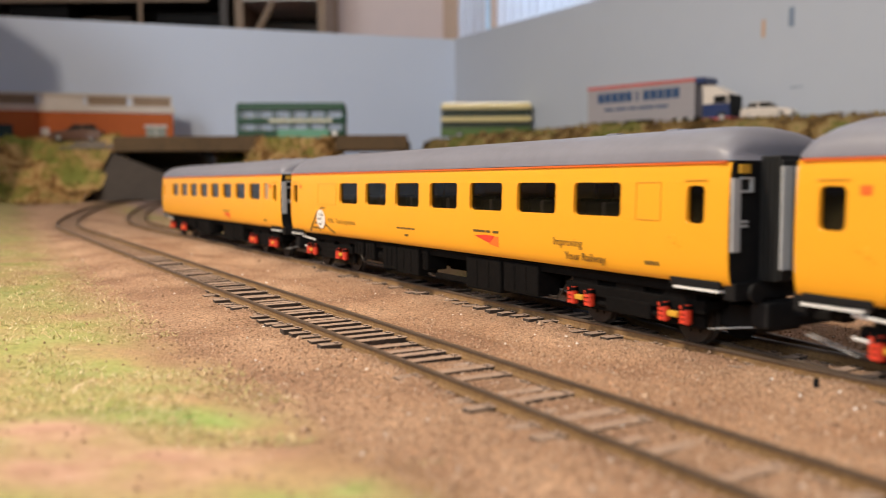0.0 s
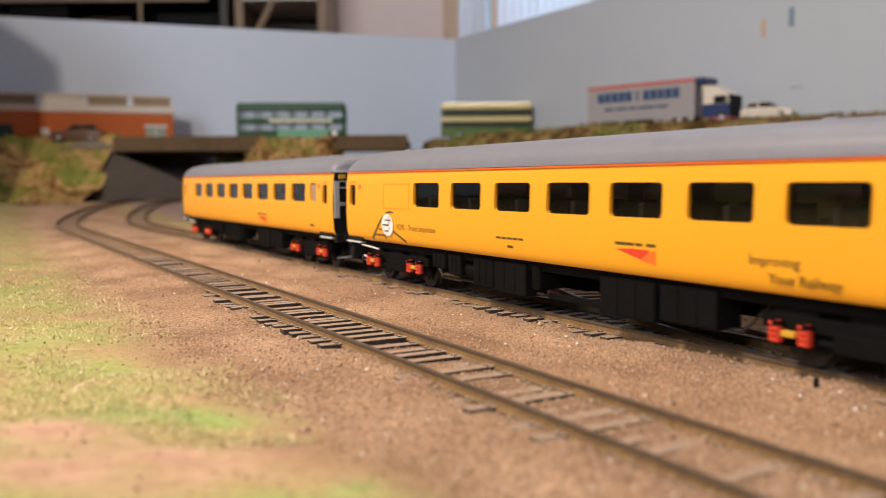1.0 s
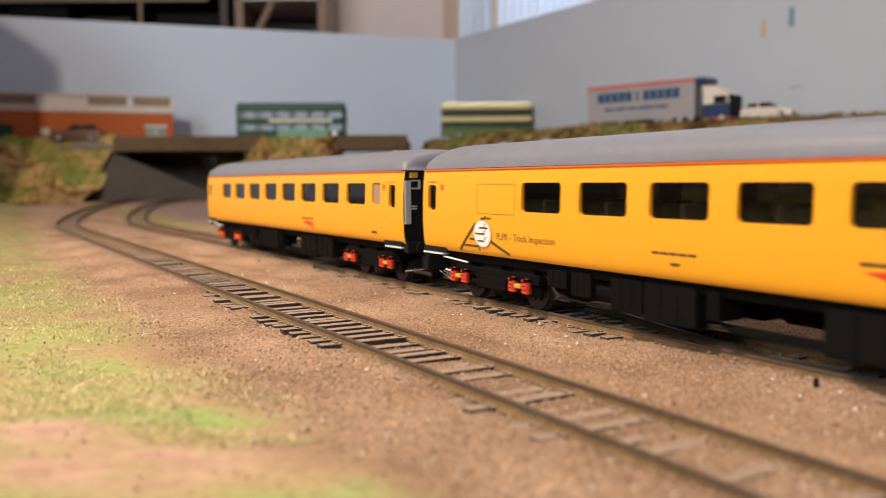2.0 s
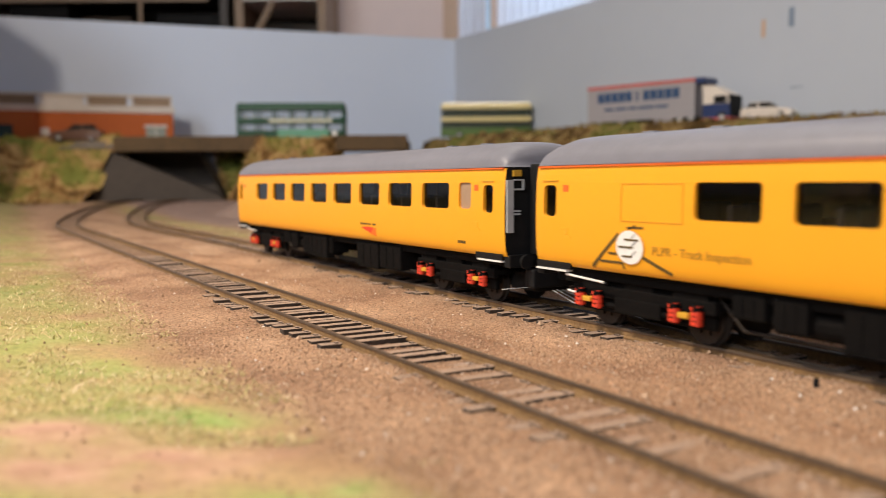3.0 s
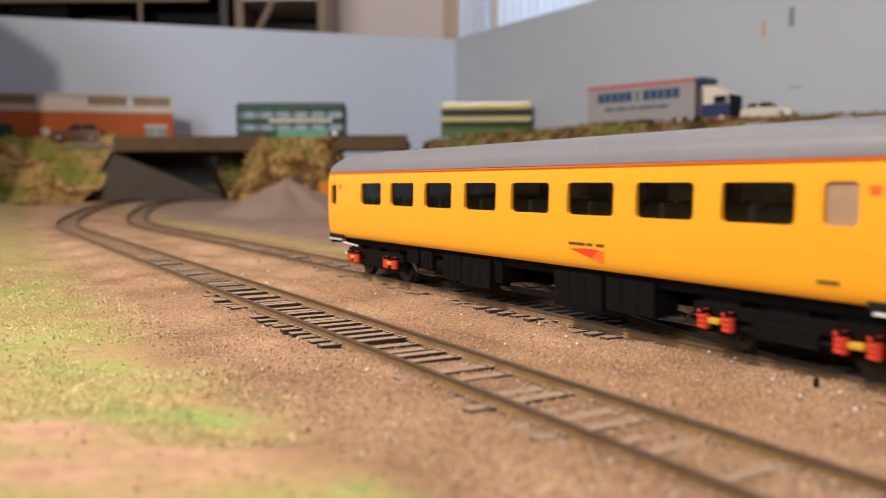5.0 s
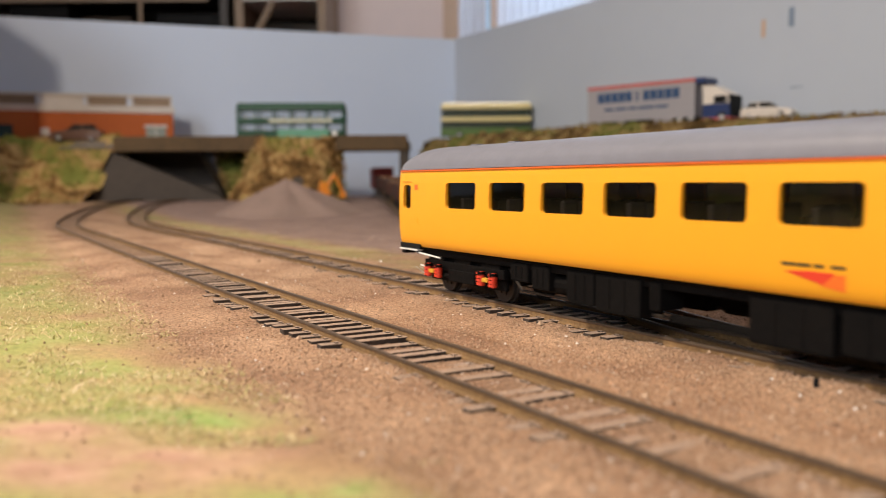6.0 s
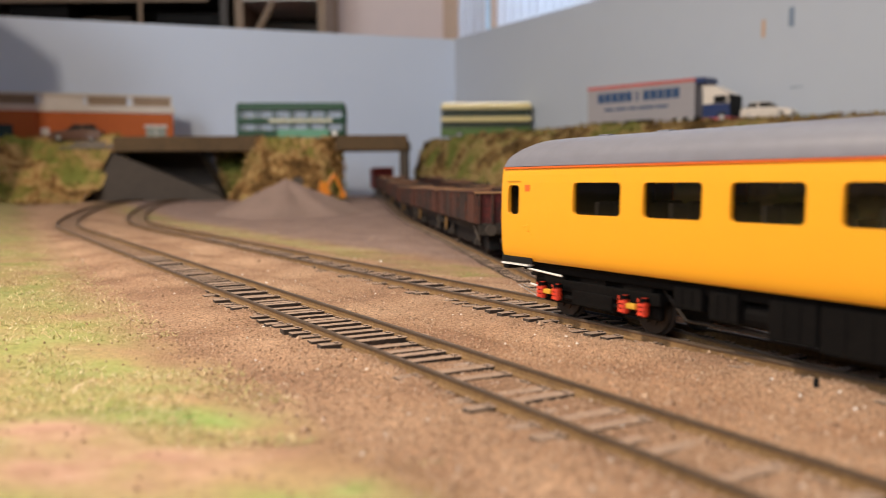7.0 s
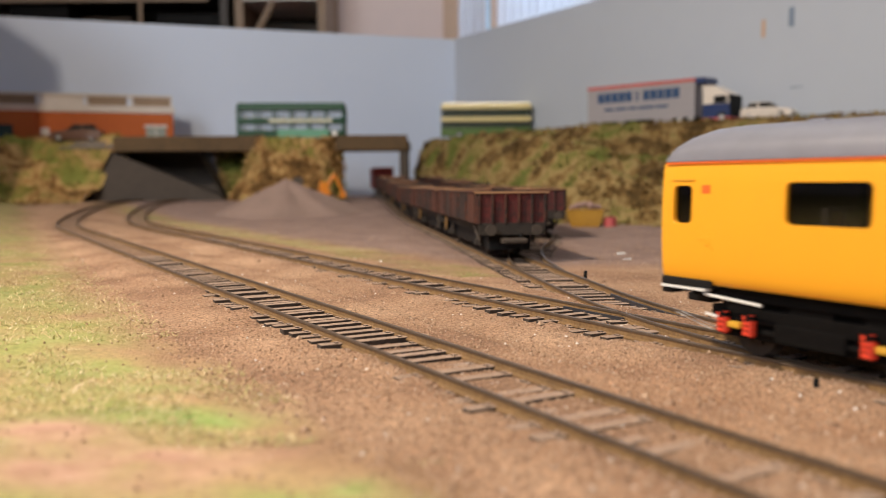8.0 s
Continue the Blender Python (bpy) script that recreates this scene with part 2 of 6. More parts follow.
def make_ground():
    ys = [0.03 * (2.1 / 0.03) ** (i / (GROUND_DEEP - 1)) - 0.0 for i in range(GROUND_DEEP)]
    ys = [-0.6, -0.3, -0.1] + ys
    cols = 380
    verts, zone, yard, olive, bed, lush, bare = [], [], [], [], [], [], []
    for y in ys:
        half = 0.12 + 0.75 * max(y, 0.0) + (0.4 if y < 0 else 0.0)
        for i in range(cols):
            u = i / (cols - 1) * 2 - 1
            x = half * u
            if i == 0:
                x = -1.9
            if i == cols - 1:
                x = 1.9
            verts.append((x, y, ground_z(x, y)))
            e = grass_edge(y) - x + 0.02 * (0.3 + y) * (noise.noise((x * 14, y * 14, 3)) + 0.6 * noise.noise((x * 50, y * 50, 5)))
            wob = 0.02 * noise.noise((x * 30, y * 30, 3)) + 0.012 * noise.noise((x * 70, y * 70, 5))
            zone.append(max(e, (back_verge(x, y) + wob) * 0.8))
            yard.append(yard_zone(x, y))
            lush.append(patches(x, y, LUSH, 12))
            bare.append(patches(x, y, BARE, 31))
            near = min(track_distance(x, y, NEAR_OFFSET, RADIUS + 0.0658), track_distance(x, y, TRAIN_OFFSET, RADIUS))
            far = smoothstep(0.32, 0.60, y)
            bed.append((0.25 + 0.40 * smoothstep(0.16, 0.40, y)) * (1 - smoothstep(0.0095, 0.0140 + 0.002 * far, near + 0.002 * noise.noise((x * 90, y * 90, 1)))))
            olive.append(0.85 * smoothstep(0.19, 0.33, y + 0.05 * noise.noise((x * 25, y * 25, 6))))
    faces = []
    for r in range(len(ys) - 1):
        for c in range(cols - 1):
            a = r * cols + c
            faces.append((a, a + 1, a + cols + 1, a + cols))
    me = bpy.data.meshes.new("ground")
    me.from_pydata(verts, [], faces)
    at = me.attributes.new("verge", "FLOAT", "POINT")
    at.data.foreach_set("value", zone)
    at = me.attributes.new("lush", "FLOAT", "POINT")
    at.data.foreach_set("value", lush)
    at = me.attributes.new("bare", "FLOAT", "POINT")
    at.data.foreach_set("value", bare)
    at = me.attributes.new("bed", "FLOAT", "POINT")
    at.data.foreach_set("value", bed)
    at = me.attributes.new("olive", "FLOAT", "POINT")
    at.data.foreach_set("value", olive)
    at = me.attributes.new("yard", "FLOAT", "POINT")
    at.data.foreach_set("value", yard)
    me.polygons.foreach_set("use_smooth", [True] * len(me.polygons))
    me.materials.append(ground_material())
    return tagged(new("ground", me), "sandy ballast and scatter-grass surface of a model railway", "ground", kind="structure")


def ground_material():
    m = bpy.data.materials.new("ballast_and_scatter")
    m.use_nodes = True
    n, l = m.node_tree.nodes, m.node_tree.links
    b = n["Principled BSDF"]
    b.inputs["Roughness"].default_value = 0.92
    b.inputs["Specular IOR Level"].default_value = 0.15
    tc = n.new("ShaderNodeTexCoord")

    def noise_tex(scale, detail=4.0):
        t = n.new("ShaderNodeTexNoise")
        t.inputs["Scale"].default_value = scale
        t.inputs["Detail"].default_value = detail
        l.new(tc.outputs["Object"], t.inputs["Vector"])
        return t

    def ramp(src, stops):
        r = n.new("ShaderNodeValToRGB")
        e = r.color_ramp.elements
        while len(e) < len(stops):
            e.new(0.5)
        for el, (p, c) in zip(e, stops):
            el.position, el.color = p, (*c, 1)
        l.new(src, r.inputs["Fac"])
        return r

    def blend(fac, a, bb, kind="MIX"):
        x = n.new("ShaderNodeMix")
        x.data_type, x.blend_type = "RGBA", kind
        if hasattr(fac, "node"):
            l.new(fac, x.inputs["Factor"])
        else:
            x.inputs["Factor"].default_value = fac
        l.new(a, x.inputs["A"])
        l.new(bb, x.inputs["B"])
        return x.outputs["Result"]

    grain = n.new("ShaderNodeTexVoronoi")
    grain.inputs["Scale"].default_value = 1800
    l.new(tc.outputs["Object"], grain.inputs["Vector"])
    sand = ramp(noise_tex(26).outputs["Fac"], ((0.32, (0.27, 0.160, 0.105)), (0.5, (0.385, 0.243, 0.158)), (0.68, (0.47, 0.312, 0.208))))
    speck = ramp(grain.outputs["Color"], ((0.1, (0.64, 0.62, 0.60)), (0.5, (0.97, 0.95, 0.93)), (0.9, (1.4, 1.35, 1.3))))
    sand_c = blend(1.0, sand.outputs["Color"], speck.outputs["Color"], "MULTIPLY")
    green = ramp(noise_tex(26, 3).outputs["Fac"], ((0.34, (0.46, 0.30, 0.19)), (0.45, (0.43, 0.315, 0.17)), (0.54, (0.38, 0.34, 0.145)), (0.66, (0.29, 0.345, 0.11))))
    fleck = ramp(noise_tex(700, 2).outputs["Fac"], ((0.35, (0.82, 0.83, 0.78)), (0.6, (1.12, 1.09, 1.0))))
    green_c = blend(1.0, green.outputs["Color"], fleck.outputs["Color"], "MULTIPLY")
    olive = ramp(noise_tex(34, 6).outputs["Fac"], ((0.33, (0.20, 0.125, 0.075)), (0.45, (0.27, 0.195, 0.11)), (0.54, (0.25, 0.20, 0.09)), (0.64, (0.19, 0.20, 0.075))))
    olive_c = blend(1.0, olive.outputs["Color"], fleck.outputs["Color"], "MULTIPLY")
    ol = n.new("ShaderNodeAttribute")
    ol.attribute_name = "olive"
    green_c = blend(ol.outputs["Fac"], green_c, olive_c)
    moss = ramp(noise_tex(420, 4).outputs["Fac"], ((0.35, (0.22, 0.35, 0.085)), (0.65, (0.36, 0.49, 0.165))))
    ls = n.new("ShaderNodeAttribute")
    ls.attribute_name = "lush"
    clay = ramp(noise_tex(300, 4).outputs["Fac"], ((0.35, (0.46, 0.275, 0.195)), (0.65, (0.57, 0.36, 0.26))))
    br = n.new("ShaderNodeAttribute")
    br.attribute_name = "bare"
    green_c = blend(br.outputs["Fac"], green_c, clay.outputs["Color"])
    green_c = blend(ls.outputs["Fac"], green_c, moss.outputs["Color"])
    verge = n.new("ShaderNodeAttribute")
    verge.attribute_name = "verge"
    mr = n.new("ShaderNodeMapRange")
    mr.inputs["From Min"].default_value = -0.004
    mr.inputs["From Max"].default_value = 0.018
    l.new(verge.outputs["Fac"], mr.inputs["Value"])
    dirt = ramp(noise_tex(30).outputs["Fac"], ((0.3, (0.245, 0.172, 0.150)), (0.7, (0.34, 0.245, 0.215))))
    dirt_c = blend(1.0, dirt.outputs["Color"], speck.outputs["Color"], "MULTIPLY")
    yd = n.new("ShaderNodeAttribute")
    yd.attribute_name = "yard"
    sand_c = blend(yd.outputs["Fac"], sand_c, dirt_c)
    # ballast between the rails is darker, more so further back
    bed_ramp = ramp(noise_tex(60).outputs["Fac"], ((0.3, (0.14, 0.098, 0.073)), (0.7, (0.23, 0.162, 0.12))))
    bed_c = blend(1.0, bed_ramp.outputs["Color"], speck.outputs["Color"], "MULTIPLY")
    bd = n.new("ShaderNodeAttribute")
    bd.attribute_name = "bed"
    base = blend(bd.outputs["Fac"], blend(mr.outputs[0], sand_c, green_c), bed_c)
    l.new(base, b.inputs["Base Color"])
    bp = n.new("ShaderNodeBump")
    soft_bump = n.new("ShaderNodeMapRange")
    soft_bump.inputs["To Min"].default_value = 0.8
    soft_bump.inputs["To Max"].default_value = 0.35
    l.new(mr.outputs[0], soft_bump.inputs["Value"])
    l.new(soft_bump.outputs[0], bp.inputs["Strength"])
    bp.inputs["Distance"].default_value = 0.0007
    l.new(grain.outputs["Distance"], bp.inputs["Height"])
    l.new(bp.outputs[0], b.inputs["Normal"])
    return m


make_ground()


# ---- tracks ----
def rail_mesh(pts, side, z_low=-0.0026):
    """Bullhead-like rail section swept along the line, with a narrow web and a bright head."""
    w_head, w_foot, web = 0.0010, 0.0015, 0.0005
    prof = [(-w_foot / 2, z_low), (w_foot / 2, z_low), (w_foot / 2, z_low + 0.0004), (web / 2, z_low + 0.0007), (web / 2, -0.0009), (w_head / 2, -0.0006), (w_head / 2, -0.0001), (w_head * 0.36, 0.0), (-w_head * 0.36, 0.0), (-w_head / 2, -0.0001), (-w_head / 2, -0.0006), (-web / 2, -0.0009), (-web / 2, z_low + 0.0007), (-w_foot / 2, z_low + 0.0004)]
    secs = []
    for p, h in pts:
        right = Vector((h.y, -h.x, 0))
        c = p + right * side
        secs.append([c + right * a + Vector((0, 0, z)) for a, z in prof])
    bm = loft(secs)
    for f in bm.faces:
        if all(v.co.z > level(v.co.y) - 0.0007 for v in f.verts):
            f.material_index = 1
    me = mesh_from(bm, "rail")
    me.materials.append(RAIL)
    me.materials.append(RAIL_TOP)
    return me


def sleeper_mesh():
    """A narrow sleeper with chairs; its sides are painted dark for shade, the top is light."""
    bm = boxed(-0.00155, -0.0147, -0.0052, 0.00155, 0.0147, -0.00185, bevel=0.00025)
    for s in (-1, 1):
        for o in (-0.0016, 0.0016):
            box(bm, -0.0007, s * 0.00865 + o - 0.0005, -0.0020, 0.0007, s * 0.00865 + o + 0.0005, -0.0016)
    bmesh.ops.recalc_face_normals(bm, faces=bm.faces[:])
    # faces that don't look up get the painted shade
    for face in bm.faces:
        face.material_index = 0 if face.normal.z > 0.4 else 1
    me = mesh_from(bm, "sleeper")
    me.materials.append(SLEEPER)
    me.materials.append(SLEEPER_SHADE)
    return me


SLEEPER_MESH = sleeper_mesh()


def make_track(label, pts, sleepers=True, skip=None, pitch=2):
    top = tagged(new("railway_track"), label, "track", "model railway tracks", "structure")
    for side in (-0.0088, 0.0088):
        part("rail", rail_mesh(pts, side), RAIL, top)
    rng = random.Random(len(pts))
    if sleepers:
        for p, h in pts[::pitch]:
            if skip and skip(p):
                continue
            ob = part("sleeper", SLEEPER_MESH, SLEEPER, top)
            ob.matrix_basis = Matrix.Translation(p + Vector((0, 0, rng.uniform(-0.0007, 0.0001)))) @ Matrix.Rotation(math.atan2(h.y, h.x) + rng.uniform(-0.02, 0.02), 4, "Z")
    return top


make_track("brown rusty model track on timber sleepers in sandy ballast", NEAR, skip=lambda p: p.y > 0.47)
make_track("brown model main line track under the yellow coaches", TRAIN, skip=lambda p: p.y > 0.62)
make_track("model siding track curving off a turnout", SIDING, skip=lambda p: near_path(TRAIN, p.x, p.y) < 0.012)
make_track("model siding track curving off to the back", SIDING_2[10:], skip=lambda p: near_path(SIDING, p.x, p.y) < 0.014)

# ---- backscene boards and the room ----
CORNER = Vector((0.026, 1.765, 0))
LEFT_DIR = Vector((-0.779, -0.270, 0)).normalized()
RIGHT_DIR = Vector((0.232, -0.395, 0)).normalized()


def board(name, a, b, z0, z1, thick, material, label):
    """An upright board from a to b; its thickness lies on the side away from the camera."""
    a, b = Vector(a), Vector(b)
    d = (b - a).normalized()
    nrm = Vector((-d.y, d.x, 0))
    if nrm.dot(Vector((0, 0.6, 0)) - a) > 0:
        nrm = -nrm
    bm = bmesh.new()
    low = [a, b, b + nrm * thick, a + nrm * thick]
    loops = [[Vector((p.x, p.y, z)) for p in low] for z in (z0, z1)]
    bm = loft(loops)
    return tagged(part(name, bm, material), label, "wall", kind="structure")


WALL_TOP = 0.322
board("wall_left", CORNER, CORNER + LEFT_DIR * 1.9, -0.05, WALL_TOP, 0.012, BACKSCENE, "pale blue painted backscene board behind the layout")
board("wall_right", CORNER - RIGHT_DIR * 0.012, CORNER + RIGHT_DIR * 2.2, -0.05, WALL_TOP + 0.001, 0.012, BACKSCENE_WARM_LIT, "backscene board beside the layout, its blue greyed for warmer light")


# ---- the coaches ----
BOTTOM, CANT, RIDGE = 0.0151, 0.0411, 0.0491
WIN_LOW, WIN_TOP = 0.0288, 0.0370
SECTION = ((0.0151, 0.0164), (0.0156, 0.01685), (0.0164, 0.01725), (0.0175, 0.01755), (0.0192, 0.01775), (0.0215, 0.01790), (0.0250, 0.0180), (0.0288, 0.0180), (0.0330, 0.0179), (0.0370, 0.0177), (0.0390, 0.0175), (0.0411, 0.0172))


def half_width(z):
    for (z0, w0), (z1, w1) in zip(SECTION, SECTION[1:]):
        if z <= z1:
            return w0 + (w1 - w0) * max(0.0, (z - z0)) / (z1 - z0)
    return SECTION[-1][1]


def side_mesh(side, openings, L):
    """One side wall with its rounded window openings cut through. openings: x0, x1, z0, z1."""
    xs = sorted({0.0, L, *(round(o[i], 6) for o in openings for i in (0, 1))})
    fine = [xs[0]]
    for x in xs[1:]:
        k = max(1, int((x - fine[-1]) / 0.02))
        a = fine[-1]
        fine += [a + (x - a) * (i + 1) / k for i in range(k)]
    zs = sorted({*(z for z, _ in SECTION), *(o[i] for o in openings for i in (2, 3))})
    bm = bmesh.new()
    cache = {}

    def vert(x, z, depth=0.0):
        key = (round(x, 6), round(z, 6), depth)
        if key not in cache:
            end = smoothstep(0.0, 0.001, min(x, L - x))
            cache[key] = bm.verts.new((x, side * (half_width(z) - depth - 0.00025 * (1 - end)), z))
        return cache[key]

    def inside(x, z):
        return any(o[0] < x < o[1] and o[2] < z < o[3] for o in openings)

    for x0, x1 in zip(fine, fine[1:]):
        for z0, z1 in zip(zs, zs[1:]):
            if not inside((x0 + x1) / 2, (z0 + z1) / 2):
                bm.faces.new((vert(x0, z0), vert(x1, z0), vert(x1, z1), vert(x0, z1)))
    for x0, x1, z0, z1 in openings:
        r = min(0.0012, (x1 - x0) * 0.3)
        loop = []
        for cx, cz, a0, kx, kz in ((x0 + r, z0 + r, 180, x0, z0), (x1 - r, z0 + r, 270, x1, z0), (x1 - r, z1 - r, 0, x1, z1), (x0 + r, z1 - r, 90, x0, z1)):
            arc = [(cx + r * math.cos(radians(a0 + i * 30)), cz + r * math.sin(radians(a0 + i * 30))) for i in range(4)]
            corner = vert(kx, kz)
            for p, q in zip(arc, arc[1:]):
                bm.faces.new((corner, vert(*p), vert(*q)))
            loop += arc
        for p, q in zip(loop, loop[1:] + loop[:1]):
            bm.faces.new((vert(*p), vert(*q), vert(*q, 0.0011), vert(*p, 0.0011)))
    return bm


def roof_mesh(L):
    secs = []
    stations = [0.0, 0.0015, 0.004, 0.008, 0.013, 0.02] + [0.02 + (L - 0.04) * i / 14 for i in range(1, 14)] + [L - 0.02, L - 0.013, L - 0.008, L - 0.004, L - 0.0015, L]
    for x in stations:
        e = min(x, L - x)
        k = 0.36 + 0.64 * math.sqrt(max(0.0, 1 - (1 - min(e, 0.0115) / 0.0115) ** 2))
        inset = 0.0006 * (1 - smoothstep(0.0, 0.002, e))
        row = []
        for i in range(17):
            a = math.pi * i / 16
            y = -math.cos(a)
            row.append((x, math.copysign(abs(y) ** 0.8, y) * (0.0173 - inset), CANT + 0.0004 + (RIDGE - CANT) * k * math.sin(a) ** 0.85))
        secs.append(row)
    bm = loft(secs, closed=False)
    bm.verts.ensure_lookup_table()
    n = len(bm.verts)
    bm.faces.new([bm.verts[i] for i in range(17)])
    bm.faces.new([bm.verts[i] for i in range(n - 17, n)])
    return bm


def rounded_plate(x0, x1, z0, z1, y, r):
    bm = bmesh.new()
    vs = []
    for cx, cz, a0 in ((x0 + r, z0 + r, 180), (x1 - r, z0 + r, 270), (x1 - r, z1 - r, 0), (x0 + r, z1 - r, 90)):
        for i in range(4):
            vs.append(bm.verts.new((cx + r * math.cos(radians(a0 + i * 30)), y, cz + r * math.sin(radians(a0 + i * 30)))))
    bm.faces.new(vs)
    return bm


def wheel_mesh(r=0.0056):
    bm = bmesh.new()
    for y0, y1, rr in ((-0.0085, -0.0072, r), (-0.0072, -0.0065, r + 0.0006), (0.0072, 0.0085, r), (0.0065, 0.0072, r + 0.0006)):
        rod(bm, (0, y0, 0), (0, y1, 0), rr, 24)
    rod(bm, (0, -0.011, 0), (0, 0.011, 0), 0.0011, 8)
    for s in (-1, 1):
        for k in range(6):
            a = k * math.pi / 3
            box(bm, r * 0.5 * math.cos(a) - 0.0006, s * 0.0087 - 0.0003, r * 0.5 * math.sin(a) - 0.0006, r * 0.5 * math.cos(a) + 0.0006, s * 0.0087 + 0.0003, r * 0.5 * math.sin(a) + 0.0006)
    return mesh_from(bm, "wheelset")


WHEEL = wheel_mesh()
WHEEL.materials.append(STEEL)


def spring_mesh():
    """Red coil turns round a dark core."""
    bm = bmesh.new()
    for k in range(4):
        rod(bm, (0, 0, -0.0021 + k * 0.00108), (0, 0, -0.0021 + k * 0.00108 + 0.00082), 0.00140, 14)
    red = len(bm.faces)
    rod(bm, (0, 0, -0.0024), (0, 0, 0.0022), 0.00115, 10)
    bm.faces.ensure_lookup_table()
    for face in bm.faces[red:]:
        face.material_index = 1
    me = mesh_from(bm, "spring")
    me.materials.append(RED)
    me.materials.append(UNDER)
    return me


SPRING = spring_mesh()
WHEELSETS = []


def make_bogie(coach, xc):
    """Side frames, bolster, two wheelsets, red coil springs and yellow axle boxes; a part of its coach."""
    frame_bm = bmesh.new()
    for s in (-1, 1):
        y = s * 0.0128
        box(frame_bm, xc - 0.0245, y - 0.0009, 0.0078, xc + 0.0245, y + 0.0009, 0.0108, 0.0003)
        box(frame_bm, xc - 0.0230, s * 0.0112 - 0.0008, 0.0040, xc + 0.0230, s * 0.0112 + 0.0008, 0.0126, 0.0006)
        box(frame_bm, xc - 0.008, y - 0.0012, 0.0046, xc + 0.008, y + 0.0012, 0.0085, 0.0004)
        for dx in (-0.01675, 0.01675):
            box(frame_bm, xc + dx - 0.0052, y - 0.0008, 0.0100, xc + dx + 0.0052, y + 0.0008, 0.0128, 0.0005)
        rod(frame_bm, (xc - 0.012, y, 0.006), (xc + 0.012, y, 0.006), 0.0007, 8)
    box(frame_bm, xc - 0.005, -0.0135, 0.009, xc + 0.005, 0.0135, 0.0145, 0.0004)
    for dx in (-0.0235, 0.0235):
        box(frame_bm, xc + dx - 0.0008, -0.0125, 0.0088, xc + dx + 0.0008, 0.0125, 0.0104)
    bogie = part("bogie", frame_bm, UNDER, coach, "black bogie frame with red springs")
    for dx in (-0.01675, 0.01675):
        w = part("wheelset", WHEEL, STEEL, bogie)
        w.location = (xc + dx, 0, 0.0056)
        WHEELSETS.append((w, xc + dx))
        for s in (-1, 1):
            y = s * 0.0148
            part("axle_box", boxed(xc + dx - 0.0016, y - 0.0010, 0.0066, xc + dx + 0.0016, y + 0.0006, 0.0079, 0.0003), AXLE_YELLOW, bogie, "yellow axle box")
            for k in (-0.0034, 0.0034):
                sp = part("spring", SPRING, RED, bogie)
                sp.location = (xc + dx + k, y, 0.0076)
    if xc < 0.1:
        part("pipe", rodded((xc - 0.0240, -0.0165, 0.0130), (xc - 0.0090, -0.0165, 0.0122), 0.00030, 6), WHITE, bogie, "thin white pipe")
        part("pipe", rodded((xc - 0.0250, -0.0150, 0.0086), (xc - 0.0205, -0.0150, 0.0082), 0.00030, 6), WHITE, bogie, "thin white pipe")
    return bogie


